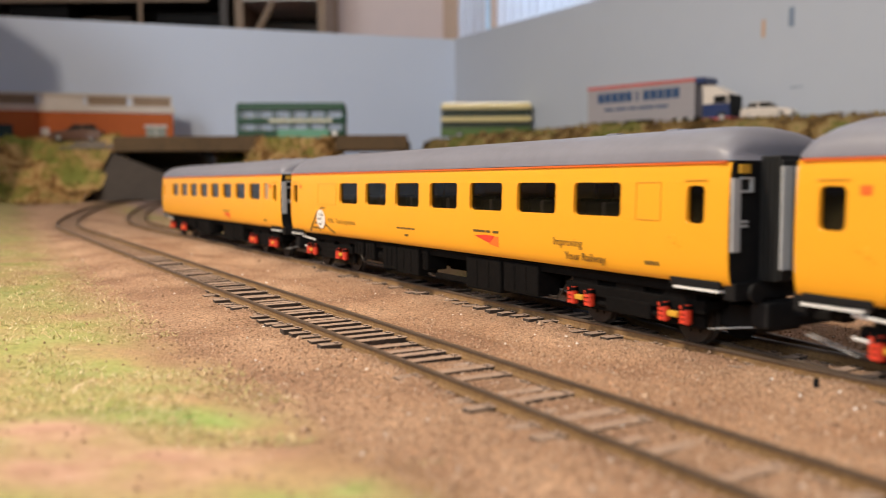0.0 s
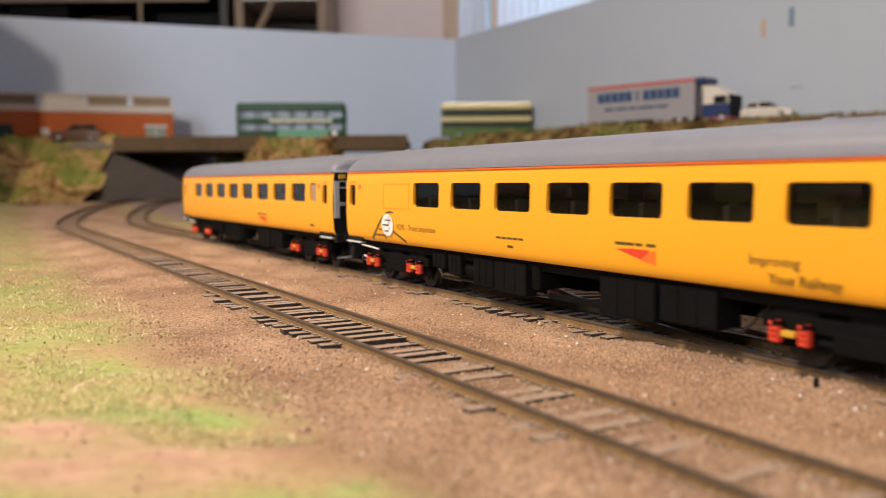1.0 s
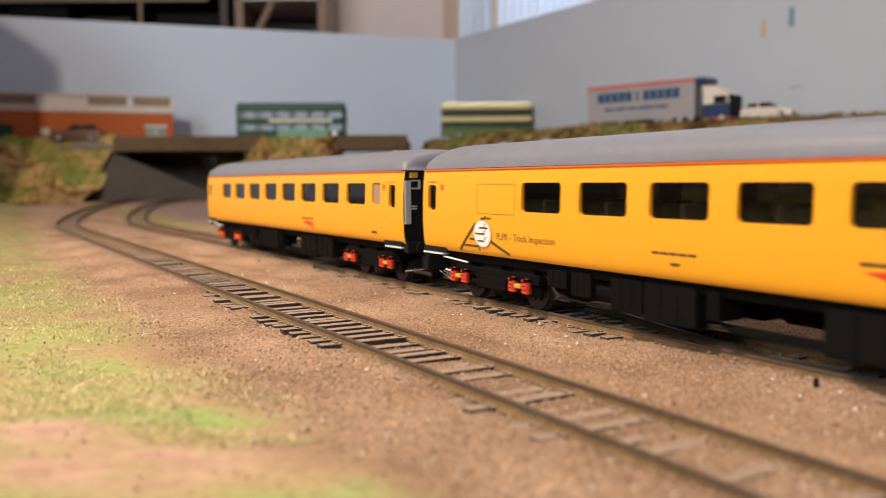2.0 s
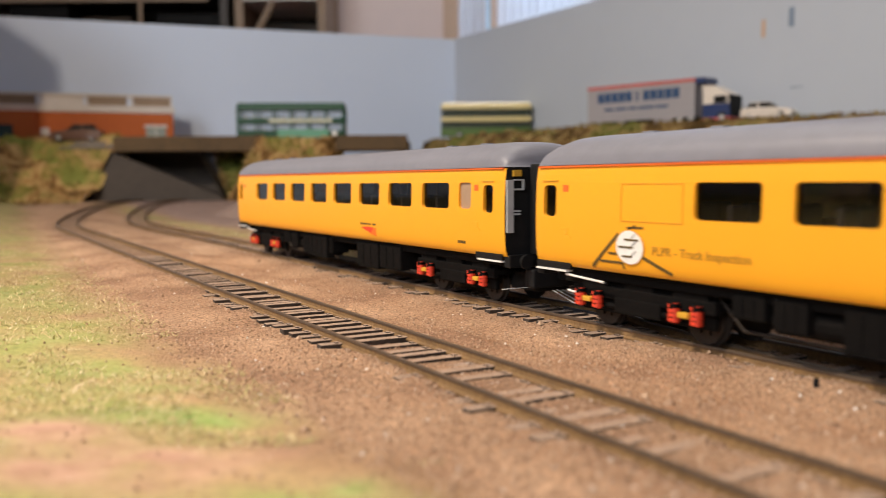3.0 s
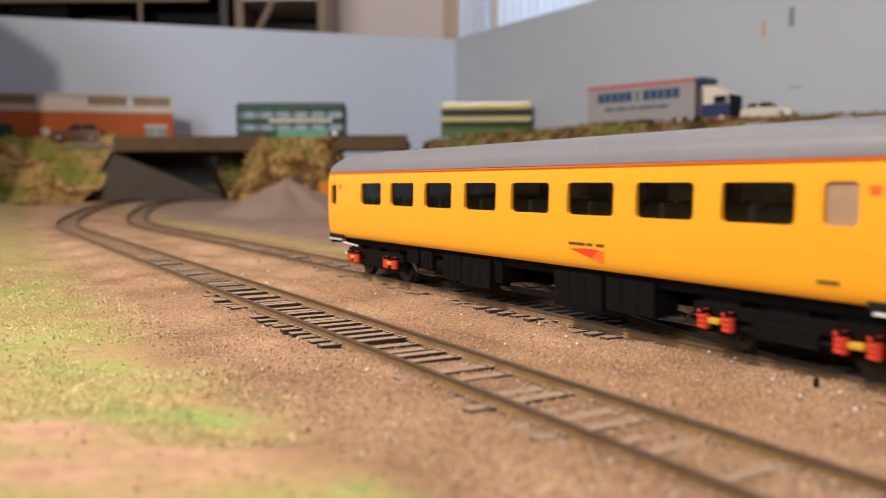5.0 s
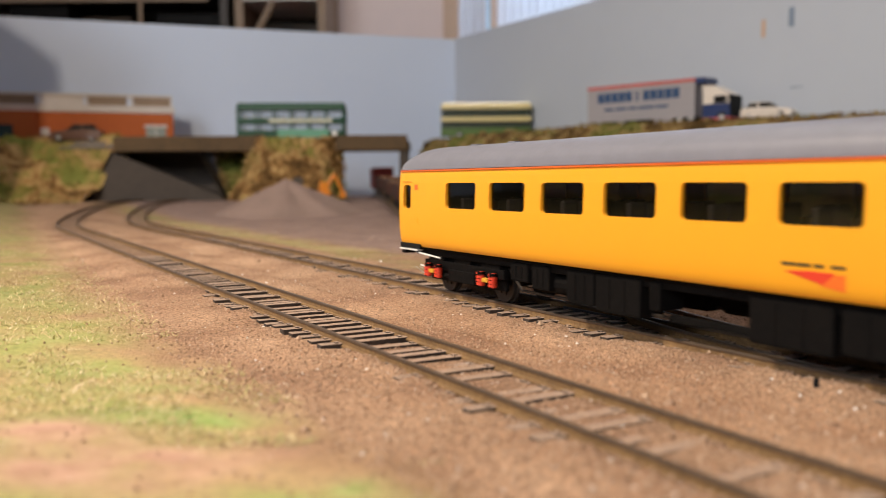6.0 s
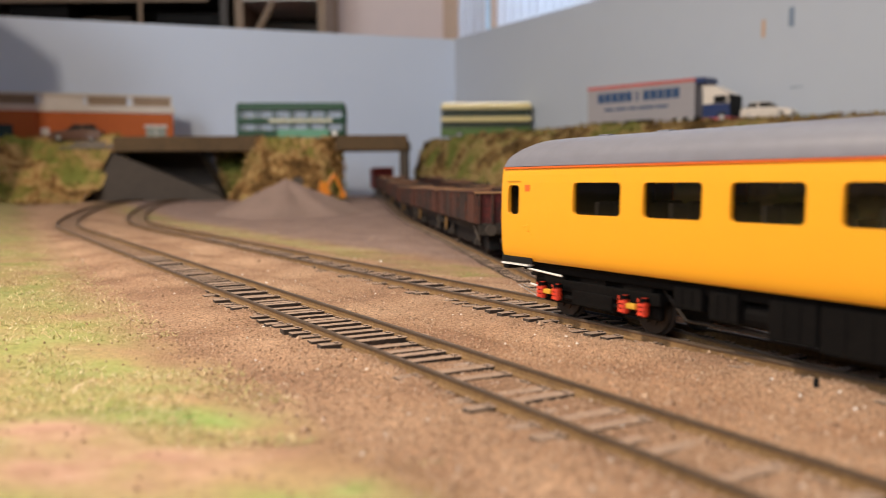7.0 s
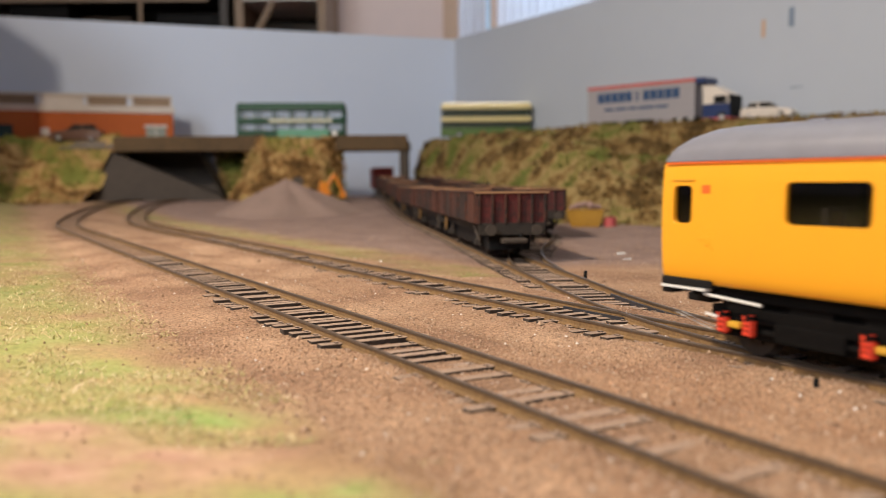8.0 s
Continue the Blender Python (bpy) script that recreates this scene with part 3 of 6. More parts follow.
def make_coach(label, windows, narrow, frosted, boxes, L):
    """A coach along +x: body shell, roof, glazing, interior, ends, underframe and two bogies."""
    coach = empty("railway_coach", Matrix(), label, "train coach", "yellow test train")
    holes = [(a, b, WIN_LOW, WIN_TOP) for a, b in windows] + [(a, b, 0.0281, 0.0363) for a, b in narrow] + [(a, b, 0.0290, 0.0371) for a, b in frosted]
    for s in (-1, 1):
        wall = part("side_wall", side_mesh(s, holes, L), YELLOW, coach, "yellow painted body side")
        wall.data.polygons.foreach_set("use_smooth", [abs(q.normal.y) > 0.3 and q.center.z < 0.0285 for q in wall.data.polygons])
        part("cantrail_stripe", boxed(0.0010, s * 0.01735 - 0.0003, CANT - 0.0002, L - 0.0010, s * 0.01735 + 0.0002, CANT + 0.00025), ORANGE, coach, "thin orange cantrail stripe")
        for a, b in windows:
            pane = part("window_pane", rounded_plate(a - 0.0002, b + 0.0002, WIN_LOW - 0.0002, WIN_TOP + 0.0002, s * 0.01695, 0.0012), GLASS, coach)
            pane.visible_shadow = False
        for a, b in narrow:
            part("door_window", rounded_plate(a - 0.0002, b + 0.0002, 0.0279, 0.0365, s * 0.0169, 0.0006), GLASS, coach)
            d = bmesh.new()
            box(d, a - 0.0005, s * 0.01775 - 0.0002, 0.0373, b + 0.0005, s * 0.01775 + 0.0002, 0.0376)
            part("door_grille", d, PANEL_LINE, coach)
        for a, b in frosted:
            part("frosted_pane", rounded_plate(a - 0.0002, b + 0.0002, 0.0288, 0.0373, s * 0.0171, 0.0006), FROST, coach, "frosted toilet window")
        for a, b in narrow:
            toward = 1 if a < L / 2 else -1
            c = (a + b) / 2 + toward * 0.0066
            if frosted or toward > 0:
                part("door_label", boxed(c - 0.0011, s * 0.0177 - 0.0002, 0.0346, c + 0.0011, s * 0.0177 + 0.0002, 0.0364), ORANGE, coach, "small orange door lamp plate")
            h = boxed(c - 0.0026, s * 0.0180 - 0.0001, 0.0247, c - 0.0006, s * 0.0180 + 0.0004, 0.0251)
            box(h, c - 0.0002, s * 0.0180 - 0.0001, 0.0235, c + 0.0012, s * 0.0180 + 0.0003, 0.0255, 0.0002)
            box(h, c + 0.0018, s * 0.0180 - 0.0001, 0.0226, c + 0.0022, s * 0.0180 + 0.0003, 0.0231)
            part("door_handle", h, YELLOW, coach)
            st = boxed((a + b) / 2 - 0.0065, s * 0.0166 - 0.0010, BOTTOM - 0.0014, (a + b) / 2 + 0.0065, s * 0.0166 + 0.0012, BOTTOM - 0.0009)
            part("foot_step", st, WHITE, coach, "white edged foot step")
            n0, n1 = sorted(((a + b) / 2 - toward * 0.0066, (a + b) / 2 + toward * 0.0080))
            part("step_recess", boxed(n0, min(s * 0.0140, s * 0.01735), BOTTOM - 0.0008, n1, max(s * 0.0140, s * 0.01735), BOTTOM + 0.0010, 0.0003), BLACK, coach)
    roof = part("roof", roof_mesh(L), ROOF_GREY, coach, "grey curved roof", smooth=True)
    for x in (0.030, 0.052, 0.210, 0.232):
        part("roof_vent", boxed(x - 0.002, -0.0055, 0.0478, x + 0.002, -0.0025, 0.0497, 0.0003), ROOF_GREY, roof)
    # inside
    inside = bmesh.new()
    box(inside, 0.002, -0.0163, 0.0172, L - 0.002, 0.0163, 0.0182)
    box(inside, 0.002, -0.0165, 0.0405, L - 0.002, 0.0165, 0.0411)
    for x in (0.026, L - 0.027):
        box(inside, x, -0.0163, 0.0182, x + 0.0008, 0.0163, 0.0405)
    part("interior", inside, BROWN_IN, coach, "brown moulded coach interior")
    seats = bmesh.new()
    x = 0.034
    while x < L - 0.04:
        for y in (-0.0115, 0.0075):
            box(seats, x, y - 0.0045, 0.0182, x + 0.0055, y + 0.0055, 0.0235, 0.0006)
            box(seats, x + 0.0052, y - 0.0045, 0.0182, x + 0.0068, y + 0.0003, 0.0322, 0.0006)
            box(seats, x + 0.0052, y + 0.0007, 0.0182, x + 0.0068, y + 0.0055, 0.0322, 0.0006)
        x += 0.0128
    part("seat_row", seats, BLUE_SEAT, coach, "dark moulded seats")
    # ends
    for x, d in ((0.0, -1), (L, 1)):
        wall = bmesh.new()
        pts = [(y, z) for z, y in SECTION]
        ring = [(x + d * -0.0002, -w + 0.0005, z) for w, z in pts] + [(x + d * -0.0002, w - 0.0005, z) for w, z in reversed(pts)]
        top = [(x + d * -0.0008, q[1], q[2]) for q in ring]
        wall = loft([ring, top])
        end = part("end_wall", wall, BLACK, coach, "black coach end")
        gang = bmesh.new()
        g0, g1 = sorted((x, x + d * 0.0058))
        box(gang, g0 + 0.0004, -0.0085, 0.0165, g1, 0.0085, 0.0415, 0.0004)
        gangway = part("gangway", gang, RUBBER, coach, "black corridor connection")
        for k in range(4):
            a = g0 + 0.0006 + (g1 - g0 - 0.0008) * k / 4
            part("bellows_fold", boxed(a, -0.0091, 0.0162, a + (g1 - g0) / 4 * 0.6, 0.0091, 0.0424, 0.0003), RUBBER, gangway)
        f0, f1 = sorted((x + d * 0.0060, x + d * 0.0066))
        for y0, y1 in ((-0.0094, -0.0062), (0.0062, 0.0094)):
            part("faceplate", boxed(f0, y0, 0.0188, f1, y1, 0.0402, 0.0002), GREY_LIGHT, gangway, "pale grey gangway faceplate")
        # a solid black block, added so that the door windows look unlit
        v0, v1 = (0.0012, 0.0255) if d < 0 else (L - 0.0262, L - 0.0012)
        part("vestibule_fill", boxed(v0, -0.0160, 0.0184, v1, 0.0160, 0.0402), BLACK, coach, "solid dark block added behind the door windows")
        e0, e1 = sorted((x, x + d * 0.0007))
        y0, y1 = (-0.0172, -0.0150) if d > 0 else (-0.0150, -0.0136)
        part("handrail_strip", boxed(e0, y0, 0.0225, e1, y1, 0.0378), GREY_LIGHT, end, "pale grey end handrail strip")
        plate = bmesh.new()
        box(plate, e0, -0.0150, 0.0388, e1, -0.0122, 0.0407)
        part("warning_plate", plate, AXLE_YELLOW, end, "small yellow warning plate")
        gear = bmesh.new()
        box(gear, e0, -0.0146, 0.0348, e1, -0.0112, 0.0353)
        box(gear, e0, -0.0146, 0.0376, e1, -0.0112, 0.0380)
        box(gear, e0, -0.0117, 0.0353, e1, -0.0112, 0.0376)
        box(gear, e0, -0.0160, 0.0276, e1, -0.0126, 0.0281)
        box(gear, e0, -0.0160, 0.0285, e1, -0.0126, 0.0290)
        part("end_fittings", gear, GREY_LIGHT, end)
        buf = bmesh.new()
        b0 = x - d * 0.002
        box(buf, min(b0, x + d * 0.001), -0.0165, 0.0122, max(b0, x + d * 0.001), 0.0165, 0.0160, 0.0003)
        for y in (-0.0114, 0.0114):
            rod(buf, (x, y, 0.0139), (x + d * 0.0020, y, 0.0139), 0.0015, 12)
            rod(buf, (x + d * 0.0018, y, 0.0139), (x + d * 0.0026, y, 0.0139), 0.0022, 16)
        part("buffer_beam", buf, BLACK, coach, "black buffer beam with buffers")
        hook = bmesh.new()
        box(hook, min(x, x + d * 0.0075), -0.0018, 0.0085, max(x, x + d * 0.0075), 0.0018, 0.0105, 0.0004)
        # black blocks added in place of the shade between the coaches
        if d > 0:
            box(hook, min(x, x + d * 0.0045), -0.0105, 0.0062, max(x, x + d * 0.0045), 0.0105, 0.0118, 0.0006)
        if d > 0:
            box(hook, min(x - d * 0.014, x), -0.0060, 0.0045, max(x - d * 0.014, x), 0.0060, 0.0100, 0.0005)
        part("coupling", hook, BLACK, coach)
        for y, r in ((-0.0120, 0.00012), (-0.0100, 0.00010)):
            part("brake_pipe", rodded((x - d * 0.010, y, 0.0046), (x + d * 0.0030, y * 0.8, 0.0066), r, 6), GREY_LIGHT, coach, "thin bare wire")
    # underframe
    und = bmesh.new()
    box(und, 0.002, -0.0150, 0.0141, L - 0.002, 0.0150, 0.0166, 0.0003)
    box(und, 0.006, -0.0142, 0.0122, L - 0.006, 0.0142, 0.0143, 0.0003)
    box(und, 0.066, -0.0016, 0.0112, L - 0.066, 0.0016, 0.0140)
    box(und, 0.127, -0.0120, 0.0045, 0.1525, -0.0105, 0.0062, 0.0003)
    rod(und, (0.075, -0.0105, 0.0090), (0.0915, -0.0105, 0.0090), 0.0030, 14)
    rod(und, (0.129, 0.0060, 0.0085), (0.138, 0.0060, 0.0085), 0.0035, 14)
    part("underframe", und, UNDER, coach, "black underframe")
    for x0, x1, low in boxes:
        for s in (-1, 1):
            bx = boxed(x0, min(s * 0.0072, s * 0.0152), low, x1, max(s * 0.0072, s * 0.0152), 0.0140, 0.0006)
            for k in range(1, 3):
                xx = x0 + (x1 - x0) * k / 3
                box(bx, xx - 0.0002, s * 0.0152 - 0.0002, low + 0.0010, xx + 0.0002, s * 0.0152 + 0.0002, 0.0130)
            part("equipment_box", bx, UNDER, coach)
    truss = bmesh.new()
    for s in (-1, 1):
        rod(truss, (0.066, s * 0.011, 0.0052), (L - 0.066, s * 0.011, 0.0052), 0.0004, 6)
        rod(truss, (0.066, s * 0.011, 0.0052), (0.058, s * 0.011, 0.0125), 0.0004, 6)
        rod(truss, (L - 0.066, s * 0.011, 0.0052), (L - 0.058, s * 0.011, 0.0125), 0.0004, 6)
    part("truss_rod", truss, STEEL, coach)
    make_bogie(coach, 0.0358)
    make_bogie(coach, 0.2262)
    return coach


W3 = [(0.0329 + 0.02572 * k, 0.0510 + 0.02572 * k) for k in range(8)]
W2 = [(0.0576 + 0.0254 * k, 0.0755 + 0.0254 * k) for k in range(7)]
BOXES = [(0.0660, 0.0745, 0.0085), (0.0765, 0.0845, 0.0072), (0.0922, 0.1035, 0.0052), (0.1040, 0.1205, 0.0044), (0.1235, 0.1270, 0.0070), (0.1526, 0.1722, 0.0040), (0.1738, 0.1910, 0.0050)]
REAR = make_coach("yellow model coach with eight dark windows and grey roof", W3, [(0.0036, 0.0090), (0.2513, 0.2566)], [(0.2371, 0.2443)], BOXES, 0.2625)
MIDDLE = make_coach("yellow model coach with seven windows and tower emblem", W2, [(0.0038, 0.0092), (0.2490, 0.2542)], [], BOXES, 0.2606)
FRONT = make_coach("yellow model coach leading the two behind it", W2, [(0.0052, 0.0108), (0.2490, 0.2542)], [], BOXES, 0.2606)


# ---- lettering and emblems on the coach sides ----
DECAL_BLACK = node_material("black_transfer", (0.10, 0.062, 0.016), 0.5, scale=60)
DECAL_BROWN = node_material("fine_brown_transfer", (0.28, 0.15, 0.02), 0.5, scale=60)
DECAL_RED = node_material("red_transfer", (0.72, 0.05, 0.02), 0.5, scale=60)
DECAL_ORANGE = node_material("orange_transfer", (0.85, 0.17, 0.02), 0.5, scale=60)


def decal(coach, name, pts, material, label="", lift=0.00012):
    """A thin flat shape on the near side; pts are (x, z), its thickness stands off the wall."""
    rings = []
    for d in (lift, -0.0003):
        rings.append([(x, -half_width(z) - d, z) for x, z in pts])
    return part(name, loft(rings), material, coach, label)


def stroke(coach, a, b, w, material, name="emblem_stroke"):
    (x0, z0), (x1, z1) = a, b
    n = Vector((z0 - z1, x1 - x0)).normalized() * w / 2
    rows = []
    for i in range(9):
        x, z = x0 + (x1 - x0) * i / 8, z0 + (z1 - z0) * i / 8
        ends = ((x - n.x, z - n.y), (x + n.x, z + n.y))
        rows.append([(a, -half_width(b) - d, b) for d in (0.00016, -0.0003) for a, b in (ends if d > 0 else ends[::-1])])
    return part(name, loft(rows), material, coach)


def swoosh(coach, x, z):
    """Small company mark: a bar over a red and an orange wedge."""
    for k, wd in enumerate((0.0034, 0.0030, 0.0022, 0.0030)):
        decal(coach, "mark_bar", [(x + 0.0036 * k, z + 0.0019), (x + 0.0036 * k + wd, z + 0.0019), (x + 0.0036 * k + wd, z + 0.0026), (x + 0.0036 * k, z + 0.0026)], DECAL_BLACK)
    decal(coach, "mark_wedge", [(x + 0.0006, z + 0.0008), (x + 0.0090, z - 0.0012), (x + 0.0118, z + 0.0011), (x + 0.0060, z + 0.0012)], DECAL_RED, "red wedge mark")
    decal(coach, "mark_wedge", [(x + 0.0084, z - 0.0014), (x + 0.0136, z - 0.0022), (x + 0.0138, z + 0.0010), (x + 0.0120, z + 0.0009)], DECAL_ORANGE, "orange wedge mark")


def side_words(coach, text, size, x, z, ink=None):
    lean = -math.degrees(math.atan2(half_width(z) - half_width(z + size), size))
    m = Matrix.Translation((x, -half_width(z) - (0.0001 if z > 0.0185 else 0.00038), z)) @ Matrix.Rotation(radians(90 + lean), 4, "X")
    return words("lettering", text, size, m, ink or DECAL_BLACK, coach, "dark lettering")


def panel_outline(coach, x0, x1, z0, z1):
    for a, b in (((x0, z0), (x1, z0)), ((x0, z1), (x1, z1)), ((x0, z0), (x0, z1)), ((x1, z0), (x1, z1))):
        stroke(coach, a, b, 0.00014, PANEL_LINE, "panel_joint")


swoosh(REAR, 0.1625, 0.0192)
swoosh(MIDDLE, 0.1615, 0.0203)
for coach in (REAR, MIDDLE):
    for k in range(4):
        decal(coach, "number_bar", [(0.2362 + k * 0.0012, 0.0181), (0.2371 + k * 0.0012, 0.0181), (0.2371 + k * 0.0012, 0.0190), (0.2362 + k * 0.0012, 0.0190)], DECAL_BLACK)
for coach in (MIDDLE, FRONT):
    panel_outline(coach, 0.0345, 0.0544, 0.0279, 0.0367)
    panel_outline(coach, 0.2332, 0.2412, 0.0285, 0.0370)
side_words(MIDDLE, "Improving", 0.0030, 0.2015, 0.0206)
side_words(MIDDLE, "Your Railway", 0.0030, 0.2065, 0.0172)
side_words(MIDDLE, "PLPR - Track Inspection", 0.0029, 0.0450, 0.0204, DECAL_BROWN)
for k in range(5):
    decal(MIDDLE, "lettering_bar", [(0.1095 + k * 0.0028, 0.0208), (0.1118 + k * 0.0028, 0.0208), (0.1118 + k * 0.0028, 0.0214), (0.1095 + k * 0.0028, 0.0214)], DECAL_BLACK)
decal(MIDDLE, "lettering_bar", [(0.1152, 0.0184), (0.1180, 0.0184), (0.1180, 0.0191), (0.1152, 0.0191)], DECAL_BLACK)
# a white roundel between the legs of a black lattice tower
RX, RZ = 0.0378, 0.0217
stroke(MIDDLE, (0.0236, 0.0160), (0.0338, 0.0247), 0.0009, DECAL_BLACK)
stroke(MIDDLE, (0.0510, 0.0163), (0.0420, 0.0196), 0.0008, DECAL_BLACK)
stroke(MIDDLE, (0.0268, 0.0178), (0.0350, 0.0178), 0.0006, DECAL_BLACK)
stroke(MIDDLE, (0.0300, 0.0199), (0.0350, 0.0199), 0.0006, DECAL_BLACK)
stroke(MIDDLE, (0.0350, 0.0180), (0.0352, 0.0163), 0.0006, DECAL_BLACK)
stroke(MIDDLE, (0.0366, 0.0263), (0.0422, 0.0265), 0.0005, DECAL_BLACK)
stroke(MIDDLE, (0.0372, 0.0258), (0.0396, 0.0270), 0.0004, DECAL_BLACK)
decal(MIDDLE, "roundel", [(RX + 0.0049 * math.cos(i * math.pi / 14), RZ + 0.0042 * math.sin(i * math.pi / 14)) for i in range(28)], PANEL_LINE, "", 0.00030)
decal(MIDDLE, "roundel", [(RX + 0.0046 * math.cos(i * math.pi / 14), RZ + 0.0040 * math.sin(i * math.pi / 14)) for i in range(28)], WHITE, "white roundel", 0.00036)
for z, a, b in ((0.0233, 0.0362, 0.0410), (0.0215, 0.0340, 0.0390), (0.0193, 0.0352, 0.0386)):
    decal(MIDDLE, "emblem_bar", [(a, z), (b, z), (b, z + 0.00045), (a, z + 0.00045)], DECAL_BLACK, "", 0.00046)
for z in (0.0200, 0.0222, 0.0240):
    decal(MIDDLE, "emblem_bar", [(RX + 0.0006, z), (RX + 0.0012, z), (RX + 0.0024, z + 0.0010), (RX + 0.0018, z + 0.0010)], GREY_LIGHT, "", 0.00046)


# ---- embankments, bridge and heap ----
def foliage_material(name, shift, tint=(1.0, 1.0, 1.0)):
    """Foam scatter in broad patches of brown, straw, olive and green."""
    m = bpy.data.materials.new(name)
    m.use_nodes = True
    n, l = m.node_tree.nodes, m.node_tree.links
    b = n["Principled BSDF"]
    b.inputs["Roughness"].default_value = 0.95
    b.inputs["Specular IOR Level"].default_value = 0.1
    tc = n.new("ShaderNodeTexCoord")
    big, small, both = n.new("ShaderNodeTexNoise"), n.new("ShaderNodeTexNoise"), n.new("ShaderNodeMath")
    big.inputs["Scale"].default_value, big.inputs["Detail"].default_value = 21, 4
    small.inputs["Scale"].default_value, small.inputs["Detail"].default_value = 160, 2
    both.operation = "MULTIPLY_ADD"
    both.inputs[1].default_value = 0.30
    l.new(tc.outputs["Object"], big.inputs["Vector"])
    l.new(tc.outputs["Object"], small.inputs["Vector"])
    l.new(small.outputs["Fac"], both.inputs[0])
    l.new(big.outputs["Fac"], both.inputs[2])
    r = n.new("ShaderNodeValToRGB")
    e = r.color_ramp.elements
    stops = ((0.50, (0.085, 0.055, 0.024)), (0.585, (0.20, 0.125, 0.050)), (0.645, (0.34, 0.255, 0.125)), (0.70, (0.19, 0.165, 0.055)), (0.79, (0.14, 0.165, 0.045)))
    while len(e) < len(stops):
        e.new(0.5)
    for el, (p, c) in zip(e, stops):
        el.position, el.color = p + shift, (c[0] * tint[0], c[1] * tint[1], c[2] * tint[2], 1)
    l.new(both.outputs[0], r.inputs["Fac"])
    l.new(r.outputs["Color"], b.inputs["Base Color"])
    return m


FOLIAGE = foliage_material("dry_olive_scatter", 0.012, (0.9, 0.86, 0.75))
TUFT = foliage_material("scatter_foliage_flakes", 0.0, (0.9, 0.86, 0.75))
STRAW = foliage_material("straw_coloured_scatter", 0.012, (1.55, 1.36, 1.2))
GRASS_BLADE = node_material("static_grass_fibre", (0.74, 0.60, 0.37), 0.9, spec=0.1)
gn, gl = GRASS_BLADE.node_tree.nodes, GRASS_BLADE.node_tree.links
blade_id, blade_tone = gn.new("ShaderNodeNewGeometry"), gn.new("ShaderNodeValToRGB")
ge = blade_tone.color_ramp.elements
ge[0].position, ge[0].color = 0.0, (0.22, 0.15, 0.07, 1)
ge[1].position, ge[1].color = 0.10, (0.38, 0.30, 0.14, 1)
for pos, col in ((0.38, (0.37, 0.41, 0.16, 1)), (0.6, (0.56, 0.43, 0.22, 1)), (0.85, (0.70, 0.52, 0.31, 1)), (0.97, (0.86, 0.74, 0.52, 1))):
    el = ge.new(pos)
    el.color = col
gl.new(blade_id.outputs["Random Per Island"], blade_tone.inputs["Fac"])
gl.new(blade_tone.outputs["Color"], gn["Principled BSDF"].inputs["Base Color"])
STONE_BIT = node_material("loose_ballast_grain", (0.46, 0.31, 0.20), 0.9, spec=0.2)
sn, sl = STONE_BIT.node_tree.nodes, STONE_BIT.node_tree.links
island, tones = sn.new("ShaderNodeNewGeometry"), sn.new("ShaderNodeValToRGB")
te = tones.color_ramp.elements
te[0].position, te[0].color = 0.0, (0.23, 0.14, 0.09, 1)
te[1].position, te[1].color = 0.35, (0.33, 0.21, 0.135, 1)
for pos, col in ((0.8, (0.45, 0.31, 0.21, 1)), (0.975, (0.52, 0.37, 0.26, 1)), (0.993, (0.80, 0.74, 0.68, 1))):
    el = te.new(pos)
    el.color = col
sl.new(island.outputs["Random Per Island"], tones.inputs["Fac"])
sl.new(tones.outputs["Color"], sn["Principled BSDF"].inputs["Base Color"])
CONCRETE = node_material("dark_olive_bridge_board", (0.125, 0.072, 0.028), 0.8, second=(0.06, 0.036, 0.015), scale=25, bump=0.3)
TUNNEL = node_material("dark_brown_tunnel_card", (0.070, 0.054, 0.042), 0.8, second=(0.05, 0.038, 0.03), scale=14, bump=0.2)
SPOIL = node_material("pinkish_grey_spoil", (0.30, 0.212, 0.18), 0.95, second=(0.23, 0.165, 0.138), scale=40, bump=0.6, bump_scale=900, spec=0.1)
ROADWAY = node_material("grey_brown_roadway", (0.17, 0.14, 0.115), 0.9, second=(0.21, 0.17, 0.13), scale=30, bump=0.3)


def grid_mesh(nu, nv, place):
    verts = [place(i / (nu - 1), j / (nv - 1)) for j in range(nv) for i in range(nu)]
    faces = [(j * nu + i, j * nu + i + 1, (j + 1) * nu + i + 1, (j + 1) * nu + i) for j in range(nv - 1) for i in range(nu - 1)]
    me = bpy.data.meshes.new("bank")
    me.from_pydata(verts, [], faces)
    return me


def lump(x, y, z):
    return 0.013 * noise.noise((x * 26, y * 26, z * 26)) + 0.007 * noise.noise((x * 70, y * 70, z * 70))


BANK_POINTS, STRAW_POINTS = [], []


def bank(name, label, nu, nv, place, straw=False):
    me = grid_mesh(nu, nv, place)
    me.polygons.foreach_set("use_smooth", [True] * len(me.polygons))
    ob = tagged(part(name, me, STRAW if straw else FOLIAGE), label, "embankment", kind="structure")
    rng = random.Random(nu)
    for p in me.polygons:
        for _ in range(2):
            a, b = rng.random(), rng.random()
            v = [me.vertices[i].co for i in p.vertices]
            (STRAW_POINTS if straw else BANK_POINTS).append((v[0].lerp(v[1], a).lerp(v[3].lerp(v[2], a), b), p.normal.copy()))
    return ob


def polyline(pts, u):
    k = u * (len(pts) - 1)
    i = min(int(k), len(pts) - 2)
    return Vector(pts[i]).lerp(Vector(pts[i + 1]), k - i)


